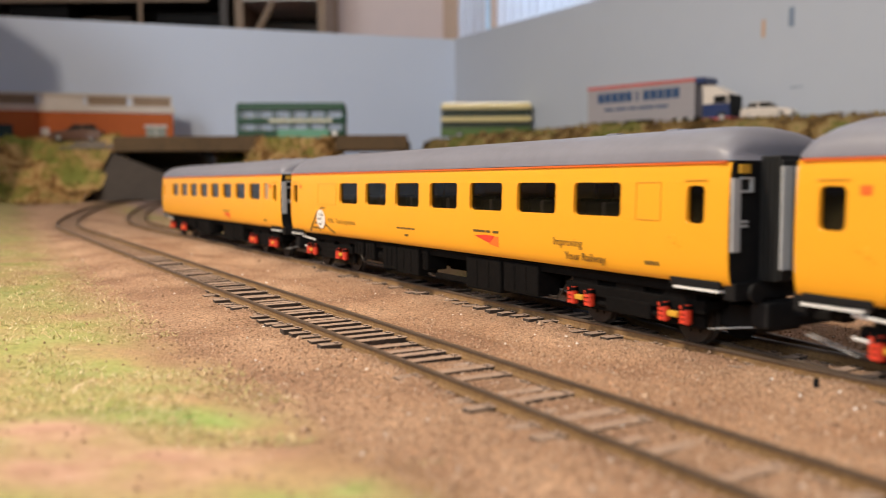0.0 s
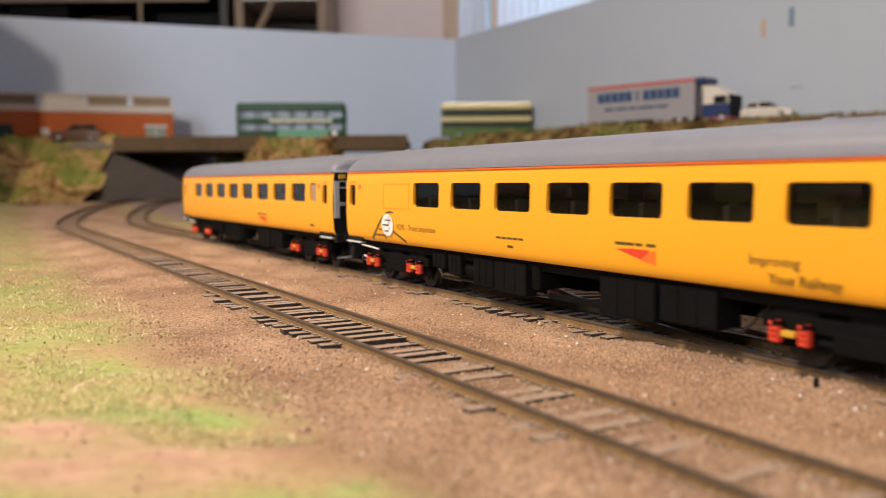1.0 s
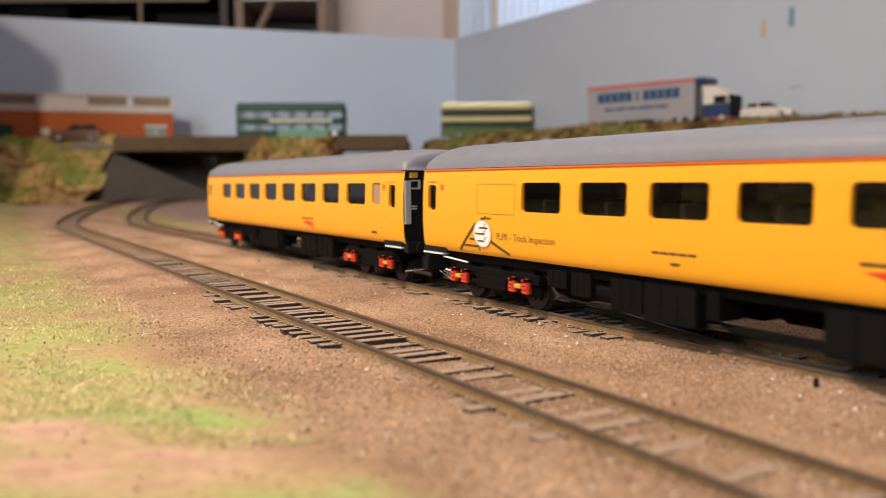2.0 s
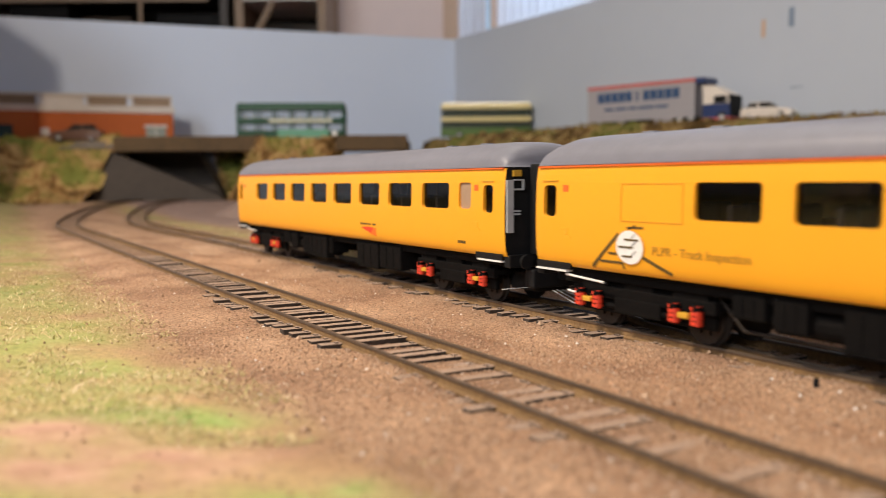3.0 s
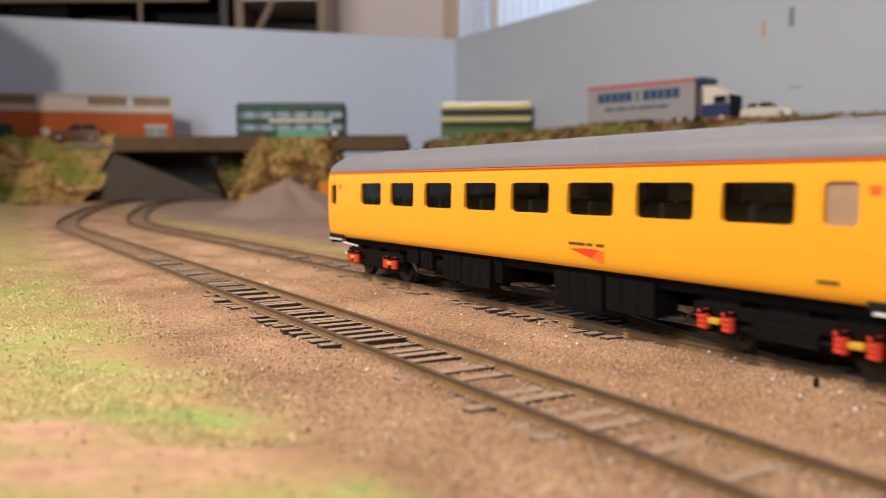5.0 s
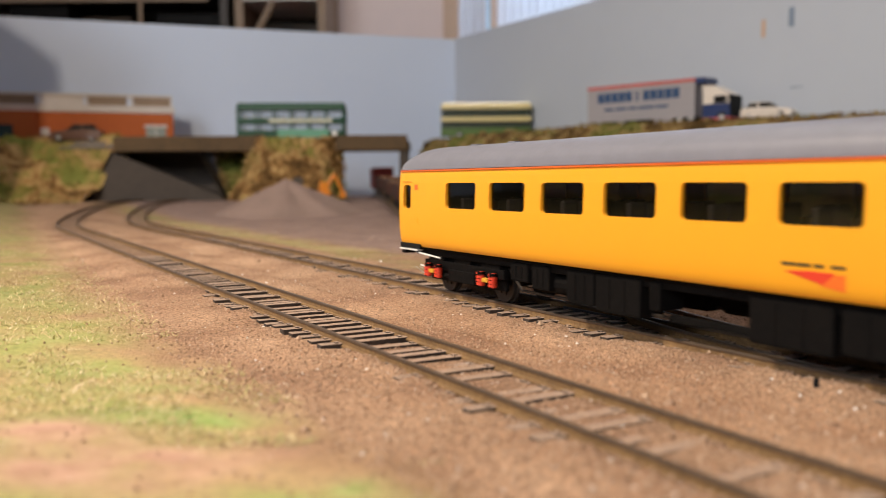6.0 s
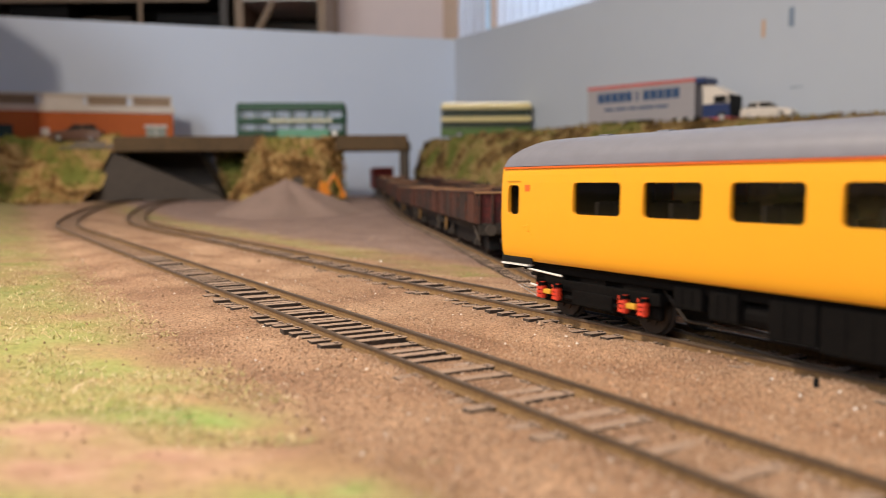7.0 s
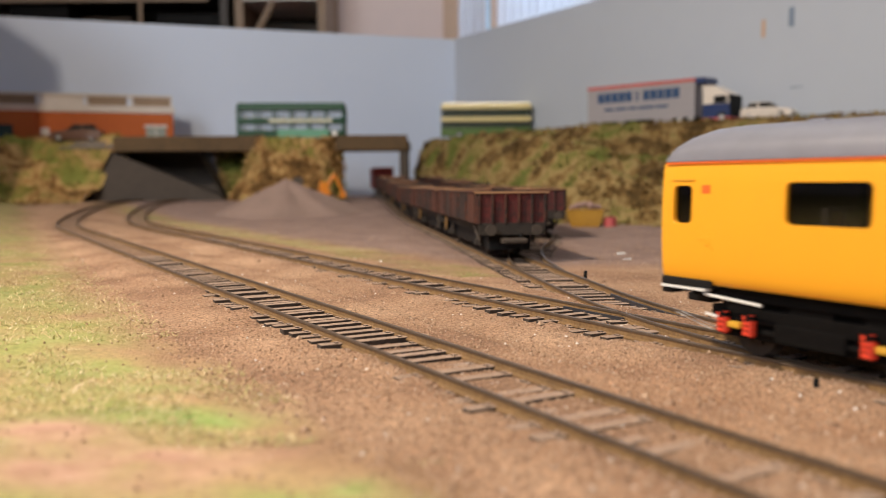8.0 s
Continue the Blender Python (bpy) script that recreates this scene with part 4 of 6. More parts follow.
def right_bank(u, v):
    """A bank that rises from the yard to a ledge and then to the road by the right board."""
    foot = polyline(((-0.055, 1.33), (0.02, 1.08), (0.112, 0.80), (0.184, 0.752), (0.36, 0.62), (0.62, 0.36), (0.90, 0.08)), u)
    back = polyline(((0.02, 1.752), (0.10, 1.625), (0.262, 1.35), (0.37, 1.165), (0.52, 0.91), (0.72, 0.57), (0.95, 0.17)), u)
    p = foot.lerp(back, v)
    d = v * (back - foot).length
    ledge = 0.100 - 0.047 * smoothstep(0.16, 0.50, u)
    z = level(foot.y) * (1 - smoothstep(0.0, 0.15, d)) - 0.004 + (ledge + 0.003) * smoothstep(0.0, 0.15, d) ** 0.8
    z += (0.1105 - ledge) * smoothstep(0.255, 0.36, d)
    on = smoothstep(0.0, 0.03, d) * (1 - smoothstep(0.30, 0.37, d) * 0.94)
    return (p.x, p.y, z + lump(p.x, p.y, z) * on)


def left_bank(u, v):
    x = -1.10 + u * 0.626
    back = 1.34 + 0.05 * (1 - u)
    y = 1.13 + 0.10 * u + v * (back - 1.13)
    w = smoothstep(0.0, 0.85, v)
    z = level(y) - 0.004 + 0.099 * w
    x2 = x - 0.050 * (1 - w) * smoothstep(0.75, 1.0, u)
    return (x2, y + lump(x, y, z) * 0.8, z + lump(x, z, y) * (0.4 + 0.6 * w))


def upper_left(u, v):
    x = -1.15 + u * 0.70
    y = 1.350 + v * 0.255
    return (x, y, 0.1035 - 0.012 * (1 - smoothstep(0.0, 0.06, v)) + 0.002 * noise.noise((x * 20, y * 20, 0)))


RIGHT_BANK = bank("embankment", "olive scatter-covered bank rising to the road", 110, 60, right_bank)
bank("embankment", "yellowish green scatter-covered bank beside the tunnel", 70, 36, left_bank, True)
tagged(part("roadway", grid_mesh(40, 16, upper_left), ROADWAY), "grey-brown raised ground under the brick building", "ground", kind="structure")


def pier_bank(u, v):
    """Grassy mound round the bridge's middle pier: v climbs, u goes round the front."""
    a = math.pi * (0.02 + 0.96 * u)
    r_low, r_top = (0.105, 0.062), (0.066, 0.034)
    k = smoothstep(0, 1, v) ** 0.8
    left = 1.0 + 0.35 * max(0.0, -math.cos(math.pi - a)) * (1 - v)
    rx = r_low[0] + (r_top[0] - r_low[0]) * k
    ry = r_low[1] + (r_top[1] - r_low[1]) * k
    if math.cos(a) > 0:
        rx = 0.067
    x = -0.218 + math.cos(a) * rx * (left if math.cos(a) < 0 else 1.0)
    y = 1.315 - math.sin(a) * ry
    z = 0.006 + v * 0.097
    return (x + lump(x, y, z) * 0.5, y + lump(y, z, x) * 0.8, z + (lump(z, x, y) * 0.3 if v < 0.98 else 0))


bank("embankment", "dry grassy mound round the bridge pier", 60, 26, pier_bank, True)


def wing_bank(u, v):
    x = -0.328 - 0.046 * v + (0.09 + 0.046 * v) * u
    y = 1.33 + 0.05 * v
    z = 0.005 + v * (0.098 - 0.012 * u)
    return (x + lump(x, z, y), y + lump(z, x, y), z)


bank("embankment", "dark scrubby bank between tunnel and pier", 30, 20, wing_bank)

bridge = tagged(new("road_bridge"), "dark olive timber road bridge on a pier", "bridge")
part("deck", boxed(-0.492, 1.2985, 0.0845, -0.050, 1.3715, 0.0980, 0.001), CONCRETE, bridge)
part("parapet", boxed(-0.490, 1.292, 0.0845, -0.262, 1.298, 0.1065, 0.0008), CONCRETE, bridge)
part("parapet", boxed(-0.160, 1.292, 0.0845, -0.052, 1.298, 0.1065, 0.0008), CONCRETE, bridge)
part("parapet", boxed(-0.490, 1.372, 0.0845, -0.052, 1.378, 0.100, 0.0008), CONCRETE, bridge)
part("post", boxed(-0.0645, 1.299, 0.002, -0.0520, 1.318, 0.0842, 0.0008), TUNNEL, bridge)
part("post", boxed(-0.0645, 1.348, 0.002, -0.0520, 1.366, 0.0842, 0.0008), TUNNEL, bridge)
part("pier", boxed(-0.272, 1.305, 0.004, -0.164, 1.366, 0.0842, 0.0008), CONCRETE, bridge)

# tunnel: a trapezoid lining with wings, closed at the far end
lining = []
for y, k in ((1.302, 1.0), (1.34, 0.99), (1.40, 0.98)):
    c = -0.428
    lining.append([(c - 0.115 * k, y, 0.004), (c - 0.070 * k, y, 0.0843), (c + 0.062 * k, y, 0.0843), (c + 0.104 * k, y, 0.004)])
tun = bmesh.new()
rows = [[tun.verts.new(q) for q in s] for s in lining]
for a, b in zip(rows, rows[1:]):
    for i in range(3):
        tun.faces.new((a[i], a[i + 1], b[i + 1], b[i]))
tun.faces.new(rows[-1])
tunnel = tagged(part("tunnel", tun, TUNNEL), "dark brown card tunnel mouth under the bridge", "tunnel", kind="structure")
# wedge shaped as the lit part of the tunnel's back, deck shade left out
ramp_bm = loft([[(-0.536, 1.3005, 0.004), (-0.330, 1.312, 0.006), (-0.330, 1.36, 0.006)], [(-0.494, 1.3035, 0.083), (-0.336, 1.318, 0.016), (-0.340, 1.37, 0.016)]])
tagged(part("tunnel_lit_wedge", ramp_bm, TUNNEL), "card wedge cut to the outline of light inside the tunnel", "tunnel card", kind="structure")


def heap_place(u, v):
    a, r = 2 * math.pi * u, v
    rx, ry = 0.092, 0.075
    prof = max(0.0, 1 - r) ** 1.05
    wob = 1 + 0.10 * math.sin(3 * a + 1) + 0.06 * math.sin(7 * a)
    x, y = -0.183 + rx * r * wob * math.cos(a), 1.01 + ry * r * wob * math.sin(a)
    return (x, y, level(y) - 0.0045 + 0.042 * prof * (1 + 0.06 * noise.noise((x * 40, y * 40, 2))) + 0.0012 * noise.noise((x * 130, y * 130, 4)))


hp = grid_mesh(60, 24, heap_place)
hp.polygons.foreach_set("use_smooth", [True] * len(hp.polygons))
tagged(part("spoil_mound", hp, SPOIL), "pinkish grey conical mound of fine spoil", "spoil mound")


# ---- scatter ----
def flakes(name, label, spots, size, material, per=1, seed=3, tall=1.0):
    """Many small leaf-like flakes in one mesh."""
    rng = random.Random(seed)
    verts, faces = [], []
    for p, nrm in spots:
        for _ in range(per):
            s = size * rng.uniform(0.5, 1.5)
            q = p + Vector((rng.gauss(0, size), rng.gauss(0, size), rng.uniform(0, size)))
            d = Vector((rng.gauss(0, 1), rng.gauss(0, 1), rng.gauss(0, 0.7))).normalized()
            e = d.cross(Vector((rng.gauss(0, 1), rng.gauss(0, 1), rng.gauss(0, 1)))).normalized()
            k = len(verts)
            verts += [q - d * s, q + e * s * 0.7, q + d * s * tall, q - e * s * 0.6]
            faces.append((k, k + 1, k + 2, k + 3))
    me = bpy.data.meshes.new(name)
    me.from_pydata(verts, [], faces)
    return tagged(part(name, me, material), label, "foliage", kind="stuff")


flakes("bank_foliage", "olive and straw coloured foam scatter on the banks", BANK_POINTS, 0.0030, TUFT, 1)
flakes("bank_foliage", "straw coloured foam scatter on the bank and pier", STRAW_POINTS, 0.0028, STRAW, 1)


def ground_scatter():
    rng = random.Random(11)
    # loose grains on the ballast, denser near the camera
    verts, faces = [], []
    oct_v = ((1, 0, 0), (-1, 0, 0), (0, 1, 0), (0, -1, 0), (0, 0, 1), (0, 0, -1))
    oct_f = ((0, 2, 4), (2, 1, 4), (1, 3, 4), (3, 0, 4), (2, 0, 5), (1, 2, 5), (3, 1, 5), (0, 3, 5))
    made = 0
    while made < 42000:
        y = 0.09 * (0.9 / 0.09) ** rng.random()
        x = rng.uniform(-0.6, 0.6) * (y + 0.02) * 1.1
        if x < grass_edge(y) - 0.004 and rng.random() < 0.95:
            continue
        s = rng.choice((0.00016, 0.00022, 0.00028, 0.0004)) * rng.uniform(0.8, 1.2)
        if rng.random() < 0.006:
            s *= 2.6
        k = len(verts)
        z = ground_z(x, y)
        for a, b, c in oct_v:
            verts.append((x + a * s * rng.uniform(0.6, 1.3), y + b * s * rng.uniform(0.6, 1.3), z + s * 0.2 + c * s * rng.uniform(0.6, 1.1)))
        faces += [(k + i, k + j, k + m) for i, j, m in oct_f]
        made += 1
    me = bpy.data.meshes.new("loose_ballast")
    me.from_pydata(verts, [], faces)
    tagged(part("loose_ballast", me, STONE_BIT), "loose sandy grains lying on the ballast", "ballast", kind="stuff")
    # fibres of the verge
    verts, faces = [], []
    made = 0
    while made < 60000:
        y = 0.12 * (0.95 / 0.12) ** rng.random()
        x = grass_edge(y) + 0.012 * (0.3 + y) - abs(rng.gauss(0, 0.30)) * (y + 0.05)
        far = False
        if rng.random() < 0.16:
            # thin verge behind the train's track
            s = rng.uniform(-0.02, 0.42)
            o = SIDE0 + AHEAD * s + AWAY * (TRAIN_OFFSET + 0.030 + abs(rng.gauss(0.006, 0.014)))
            x, y = o.x, o.y
            if near_path(SIDING, x, y) < 0.024:
                continue
            far = True
        patch = noise.noise((x * 22, y * 22, 9)) + 0.5 * noise.noise((x * 60, y * 60, 2))
        if patch < -0.30 - (0.2 if far else 0) or (not far and patches(x, y, BARE, 31) > 0.45):
            continue
        z = ground_z(x, y)
        h = rng.uniform(0.0003, 0.0011)
        a = rng.uniform(0, 2 * math.pi)
        lean = Vector((math.cos(a), math.sin(a), 0)) * rng.uniform(0.0006, 0.0030)
        w = Vector((-math.sin(a), math.cos(a), 0)) * 0.00014
        if rng.random() < 0.05:
            lean *= 3.2
            w *= 1.4
        p = Vector((x, y, z - 0.0002))
        k = len(verts)
        verts += [p - w, p + w, p + lean + Vector((0, 0, h))]
        faces.append((k, k + 1, k + 2))
        made += 1
    me = bpy.data.meshes.new("static_grass")
    me.from_pydata(verts, [], faces)
    tagged(part("static_grass", me, GRASS_BLADE), "short straw and green fibres on the verges", "grass", kind="stuff")


ground_scatter()

# ---- wagons in the sidings ----
RUST_RED = node_material("weathered_red_wagon_paint", (0.115, 0.010, 0.008), 0.75, second=(0.028, 0.010, 0.008), scale=45, bump=0.3, bump_scale=400, spread=0.25)
RUST_BROWN = node_material("rusty_brown_wagon_paint", (0.075, 0.019, 0.009), 0.8, second=(0.012, 0.006, 0.005), scale=38, bump=0.3, bump_scale=400, spread=0.16)
RIM = node_material("bare_rusted_rim", (0.46, 0.26, 0.12), 0.6, second=(0.25, 0.12, 0.06), scale=80)
GRIME = node_material("grimy_wagon_underframe", (0.012, 0.009, 0.007), 0.8, second=(0.028, 0.019, 0.013), scale=90, bump=0.3)
COAL = node_material("dark_wagon_floor", (0.03, 0.026, 0.024), 0.9, scale=90, bump=0.6)


BUFFER_GREY = node_material("dusty_grey_brown_steel", (0.060, 0.044, 0.032), 0.75, second=(0.032, 0.023, 0.017), scale=150)
DIRTY_YELLOW = node_material("dirty_yellow_paint", (0.26, 0.14, 0.03), 0.8, second=(0.10, 0.05, 0.02), scale=150)


def make_wagon():
    """Open box wagon along +y from its near end at y = 0."""
    n, hw, low, top = 0.146, 0.0172, 0.0168, 0.0316
    w = empty("open_wagon", Matrix(), "weathered red-brown open box wagon on the siding", "wagon", "wagons in the sidings")
    for s in (-1, 1):
        bm = boxed(s * hw - 0.0005, 0.0, low, s * hw + 0.0005, n, top)
        side = part("side", bm, RUST_BROWN, w, "rusty brown ribbed wagon side")
        for k in range(6):
            y = 0.003 + (n - 0.006) * k / 5
            part("rib", boxed(s * (hw + 0.0008) - 0.0004, y - 0.0007, low + 0.0003, s * (hw + 0.0008) + 0.0004, y + 0.0007, top - 0.0004, 0.0002), RUST_BROWN, side)
        part("top_rim", boxed(s * hw - 0.0012, -0.0006, top - 0.0001, s * hw + 0.0011, n + 0.0006, top + 0.0006, 0.0003), RUST_BROWN, w, "rusty top rim")
        part("solebar", boxed(s * 0.0125 - 0.0006, 0.001, 0.0118, s * 0.0125 + 0.0006, n - 0.001, low - 0.0002), GRIME, w)
        for y in (0.024, n - 0.024):
            g = boxed(s * 0.0122 - 0.0005, y - 0.0048, 0.0045, s * 0.0122 + 0.0005, y + 0.0048, 0.0120, 0.0003)
            box(g, s * 0.0134 - 0.0012, y - 0.002, 0.0048, s * 0.0134 + 0.0012, y + 0.002, 0.0080, 0.0004)
            part("axle_guard", g, GRIME, w)
        br = rodded((s * 0.0150, 0.004, 0.0160), (s * 0.0135, 0.014, 0.0068), 0.0005, 6)
        rod(br, (s * 0.0150, 0.024, 0.0150), (s * 0.0135, 0.014, 0.0068), 0.0005, 6)
        part("brake_brace", br, BUFFER_GREY, w)
        part("brake_lever_guard", boxed(s * 0.0158 - 0.0004, n - 0.024, 0.0075, s * 0.0158 + 0.0004, n - 0.0185, 0.0165, 0.0003), DIRTY_YELLOW, w, "dirty yellow brake wheel")
    for y, d in ((0.0, -1), (n, 1)):
        end = part("end", boxed(-hw, min(y, y - d * 0.001), low, hw, max(y, y - d * 0.001), top), RUST_RED, w, "weathered red ribbed wagon end")
        for k in range(6):
            x = -hw + 0.0008 + (2 * hw - 0.0016) * k / 5
            part("rib", boxed(x - 0.0006, min(y, y + d * 0.0016), low, x + 0.0006, max(y, y + d * 0.0016), top - 0.0004, 0.0002), RUST_BROWN, end)
        part("top_rim", boxed(-hw - 0.0012, min(y - d * 0.001, y + d * 0.0014), top - 0.0001, hw + 0.0012, max(y - d * 0.001, y + d * 0.0014), top + 0.0007, 0.0002), RIM, w, "bare rusted top rim")
        beam = part("buffer_beam", boxed(-0.0165, min(y - d * 0.0008, y + d * 0.0010), 0.0112, 0.0165, max(y - d * 0.0008, y + d * 0.0010), low + 0.0003, 0.0002), GRIME, w)
        for x in (-0.0113, 0.0113):
            b = rodded((x, y, 0.0138), (x, y + d * 0.0045, 0.0138), 0.0017, 12)
            rod(b, (x, y + d * 0.0043, 0.0138), (x, y + d * 0.0053, 0.0138), 0.0027, 18)
            part("buffer", b, BUFFER_GREY, w)
        cp = boxed(-0.0062, min(y, y + d * 0.0085), 0.0076, 0.0062, max(y, y + d * 0.0085), 0.0098, 0.0006)
        rod(cp, (-0.005, y + d * 0.0085, 0.0087), (0.005, y + d * 0.0085, 0.0087), 0.0012, 8)
        part("coupling", cp, BUFFER_GREY, w, "chunky model coupling bar")
        part("brake_hose", rodded((0.004, y + d * 0.0015, 0.0118), (0.0042, y + d * 0.003, 0.0035), 0.0006, 6), BLACK, w)
    part("floor", boxed(-hw + 0.0006, 0.001, 0.0170, hw - 0.0006, n - 0.001, 0.0215), COAL, w, "dark dirty wagon floor")
    for k in range(1, 3):
        part("cross_brace", boxed(-hw + 0.0006, n * k / 3 - 0.0006, 0.026, hw - 0.0006, n * k / 3 + 0.0006, 0.0314), GRIME, w)
    # solid block added to fill the dark space between the wheels
    part("under_block", boxed(-0.0105, 0.006, 0.0035, 0.0105, n - 0.006, 0.0117, 0.0006), BLACK, w, "black block filling the space under the wagon floor")
    for y in (0.024, n - 0.024):
        ws = part("wheelset", WHEEL, STEEL, w)
        ws.matrix_basis = Matrix.Translation((0, y, 0.0056)) @ Matrix.Rotation(radians(90), 4, "Z")
    return w


def along(pts, y):
    k = min(range(len(pts)), key=lambda i: abs(pts[i][0].y - y))
    return pts[k]


WAGON = make_wagon()
spots = []
for pts, y, count in ((SIDING, 0.421, 6), (SIDING_2, 0.590, 5)):
    for k in range(count):
        p, h = along(pts, y)
        q, _ = along(pts, y + 0.146)
        d = (q - p).normalized()
        spots.append(pose(p.x, p.y, p.z, math.degrees(math.asin(d.z)), 0, math.degrees(math.atan2(d.y, d.x)) - 90))
        y += 0.1600 * d.y
WAGON.matrix_world = spots[0]
for m in spots[1:]:
    copy_thing(WAGON, m)

# a taller red van at the far end of the siding
VAN_RED = node_material("dull_red_van_paint", (0.30, 0.035, 0.03), 0.6, scale=40)
p, h = along(SIDING, 1.44)
van = empty("box_van", pose(p.x, p.y, p.z, 0, 0, math.degrees(math.atan2(h.y, h.x)) - 90), "dull red box van beyond the bridge", "wagon")
part("body", boxed(-0.017, 0.0, 0.0140, 0.017, 0.11, 0.048, 0.0012), VAN_RED, van)
vb = bmesh.new()
box(vb, -0.0125, 0.002, 0.0105, 0.0125, 0.108, 0.0142)
part("underframe", vb, GRIME, van)
for y in (0.024, 0.086):
    ws = part("wheelset", WHEEL, STEEL, van)
    ws.matrix_basis = Matrix.Translation((0, y, 0.0056)) @ Matrix.Rotation(radians(90), 4, "Z")


# ---- road vehicles ----
BUS_GREEN = node_material("dark_green_bus_paint", (0.004, 0.060, 0.025), 0.5, scale=40, spec=0.3)
MINT = node_material("pale_green_bus_paint", (0.09, 0.30, 0.18), 0.35, scale=40)
CREAM = node_material("cream_bus_paint", (0.72, 0.60, 0.28), 0.35, scale=40, coat=0.3)
CREAM_PALE = node_material("pale_cream_band", (0.55, 0.55, 0.42), 0.4, scale=40)
LEAF_GREEN = node_material("mid_green_bus_paint", (0.08, 0.16, 0.025), 0.35, scale=40)
DARK_GREEN = node_material("very_dark_green_trim", (0.02, 0.035, 0.012), 0.5, scale=40)
SILVER = node_material("silver_grey_trailer_paint", (0.35, 0.325, 0.34), 0.5, second=(0.31, 0.295, 0.315), scale=20)
NAVY = node_material("navy_blue_paint", (0.02, 0.04, 0.13), 0.4, scale=40)
BLUE_MARK = node_material("blue_lettering_paint", (0.025, 0.07, 0.17), 0.5, scale=40)
RED_LINE = node_material("faded_red_line_paint", (0.55, 0.10, 0.08), 0.5, scale=40)
CAB_WHITE = node_material("creamy_white_paint", (0.74, 0.66, 0.58), 0.4, scale=30)
BRONZE = node_material("bronze_brown_car_paint", (0.15, 0.07, 0.04), 0.3, scale=40, coat=0.4)
TYRE = node_material("black_toy_tyre", (0.015, 0.015, 0.015), 0.8, scale=60)
SHADE_GLASS = glass_material("vehicle_glass", (0.90, 0.92, 0.92))
INNER = node_material("pale_bus_interior", (0.62, 0.58, 0.54), 0.6, scale=60)


def stand(x, y):
    """Height of the right bank's road at a place."""
    near = sorted(RIGHT_BANK.data.vertices, key=lambda v: (v.co.x - x) ** 2 + (v.co.y - y) ** 2)[:6]
    return max(v.co.z for v in near)


def wheel_part(parent, x, y, r, w, name="wheel"):
    bm = rodded((x, y - w / 2, r), (x, y + w / 2, r), r, 20)
    rim = rodded((x, y - w / 2 - 0.0003, r), (x, y + w / 2 + 0.0003, r), r * 0.55, 14)
    ob = part(name, bm, TYRE, parent)
    part("rim", rim, GREY_LIGHT, ob)
    return ob


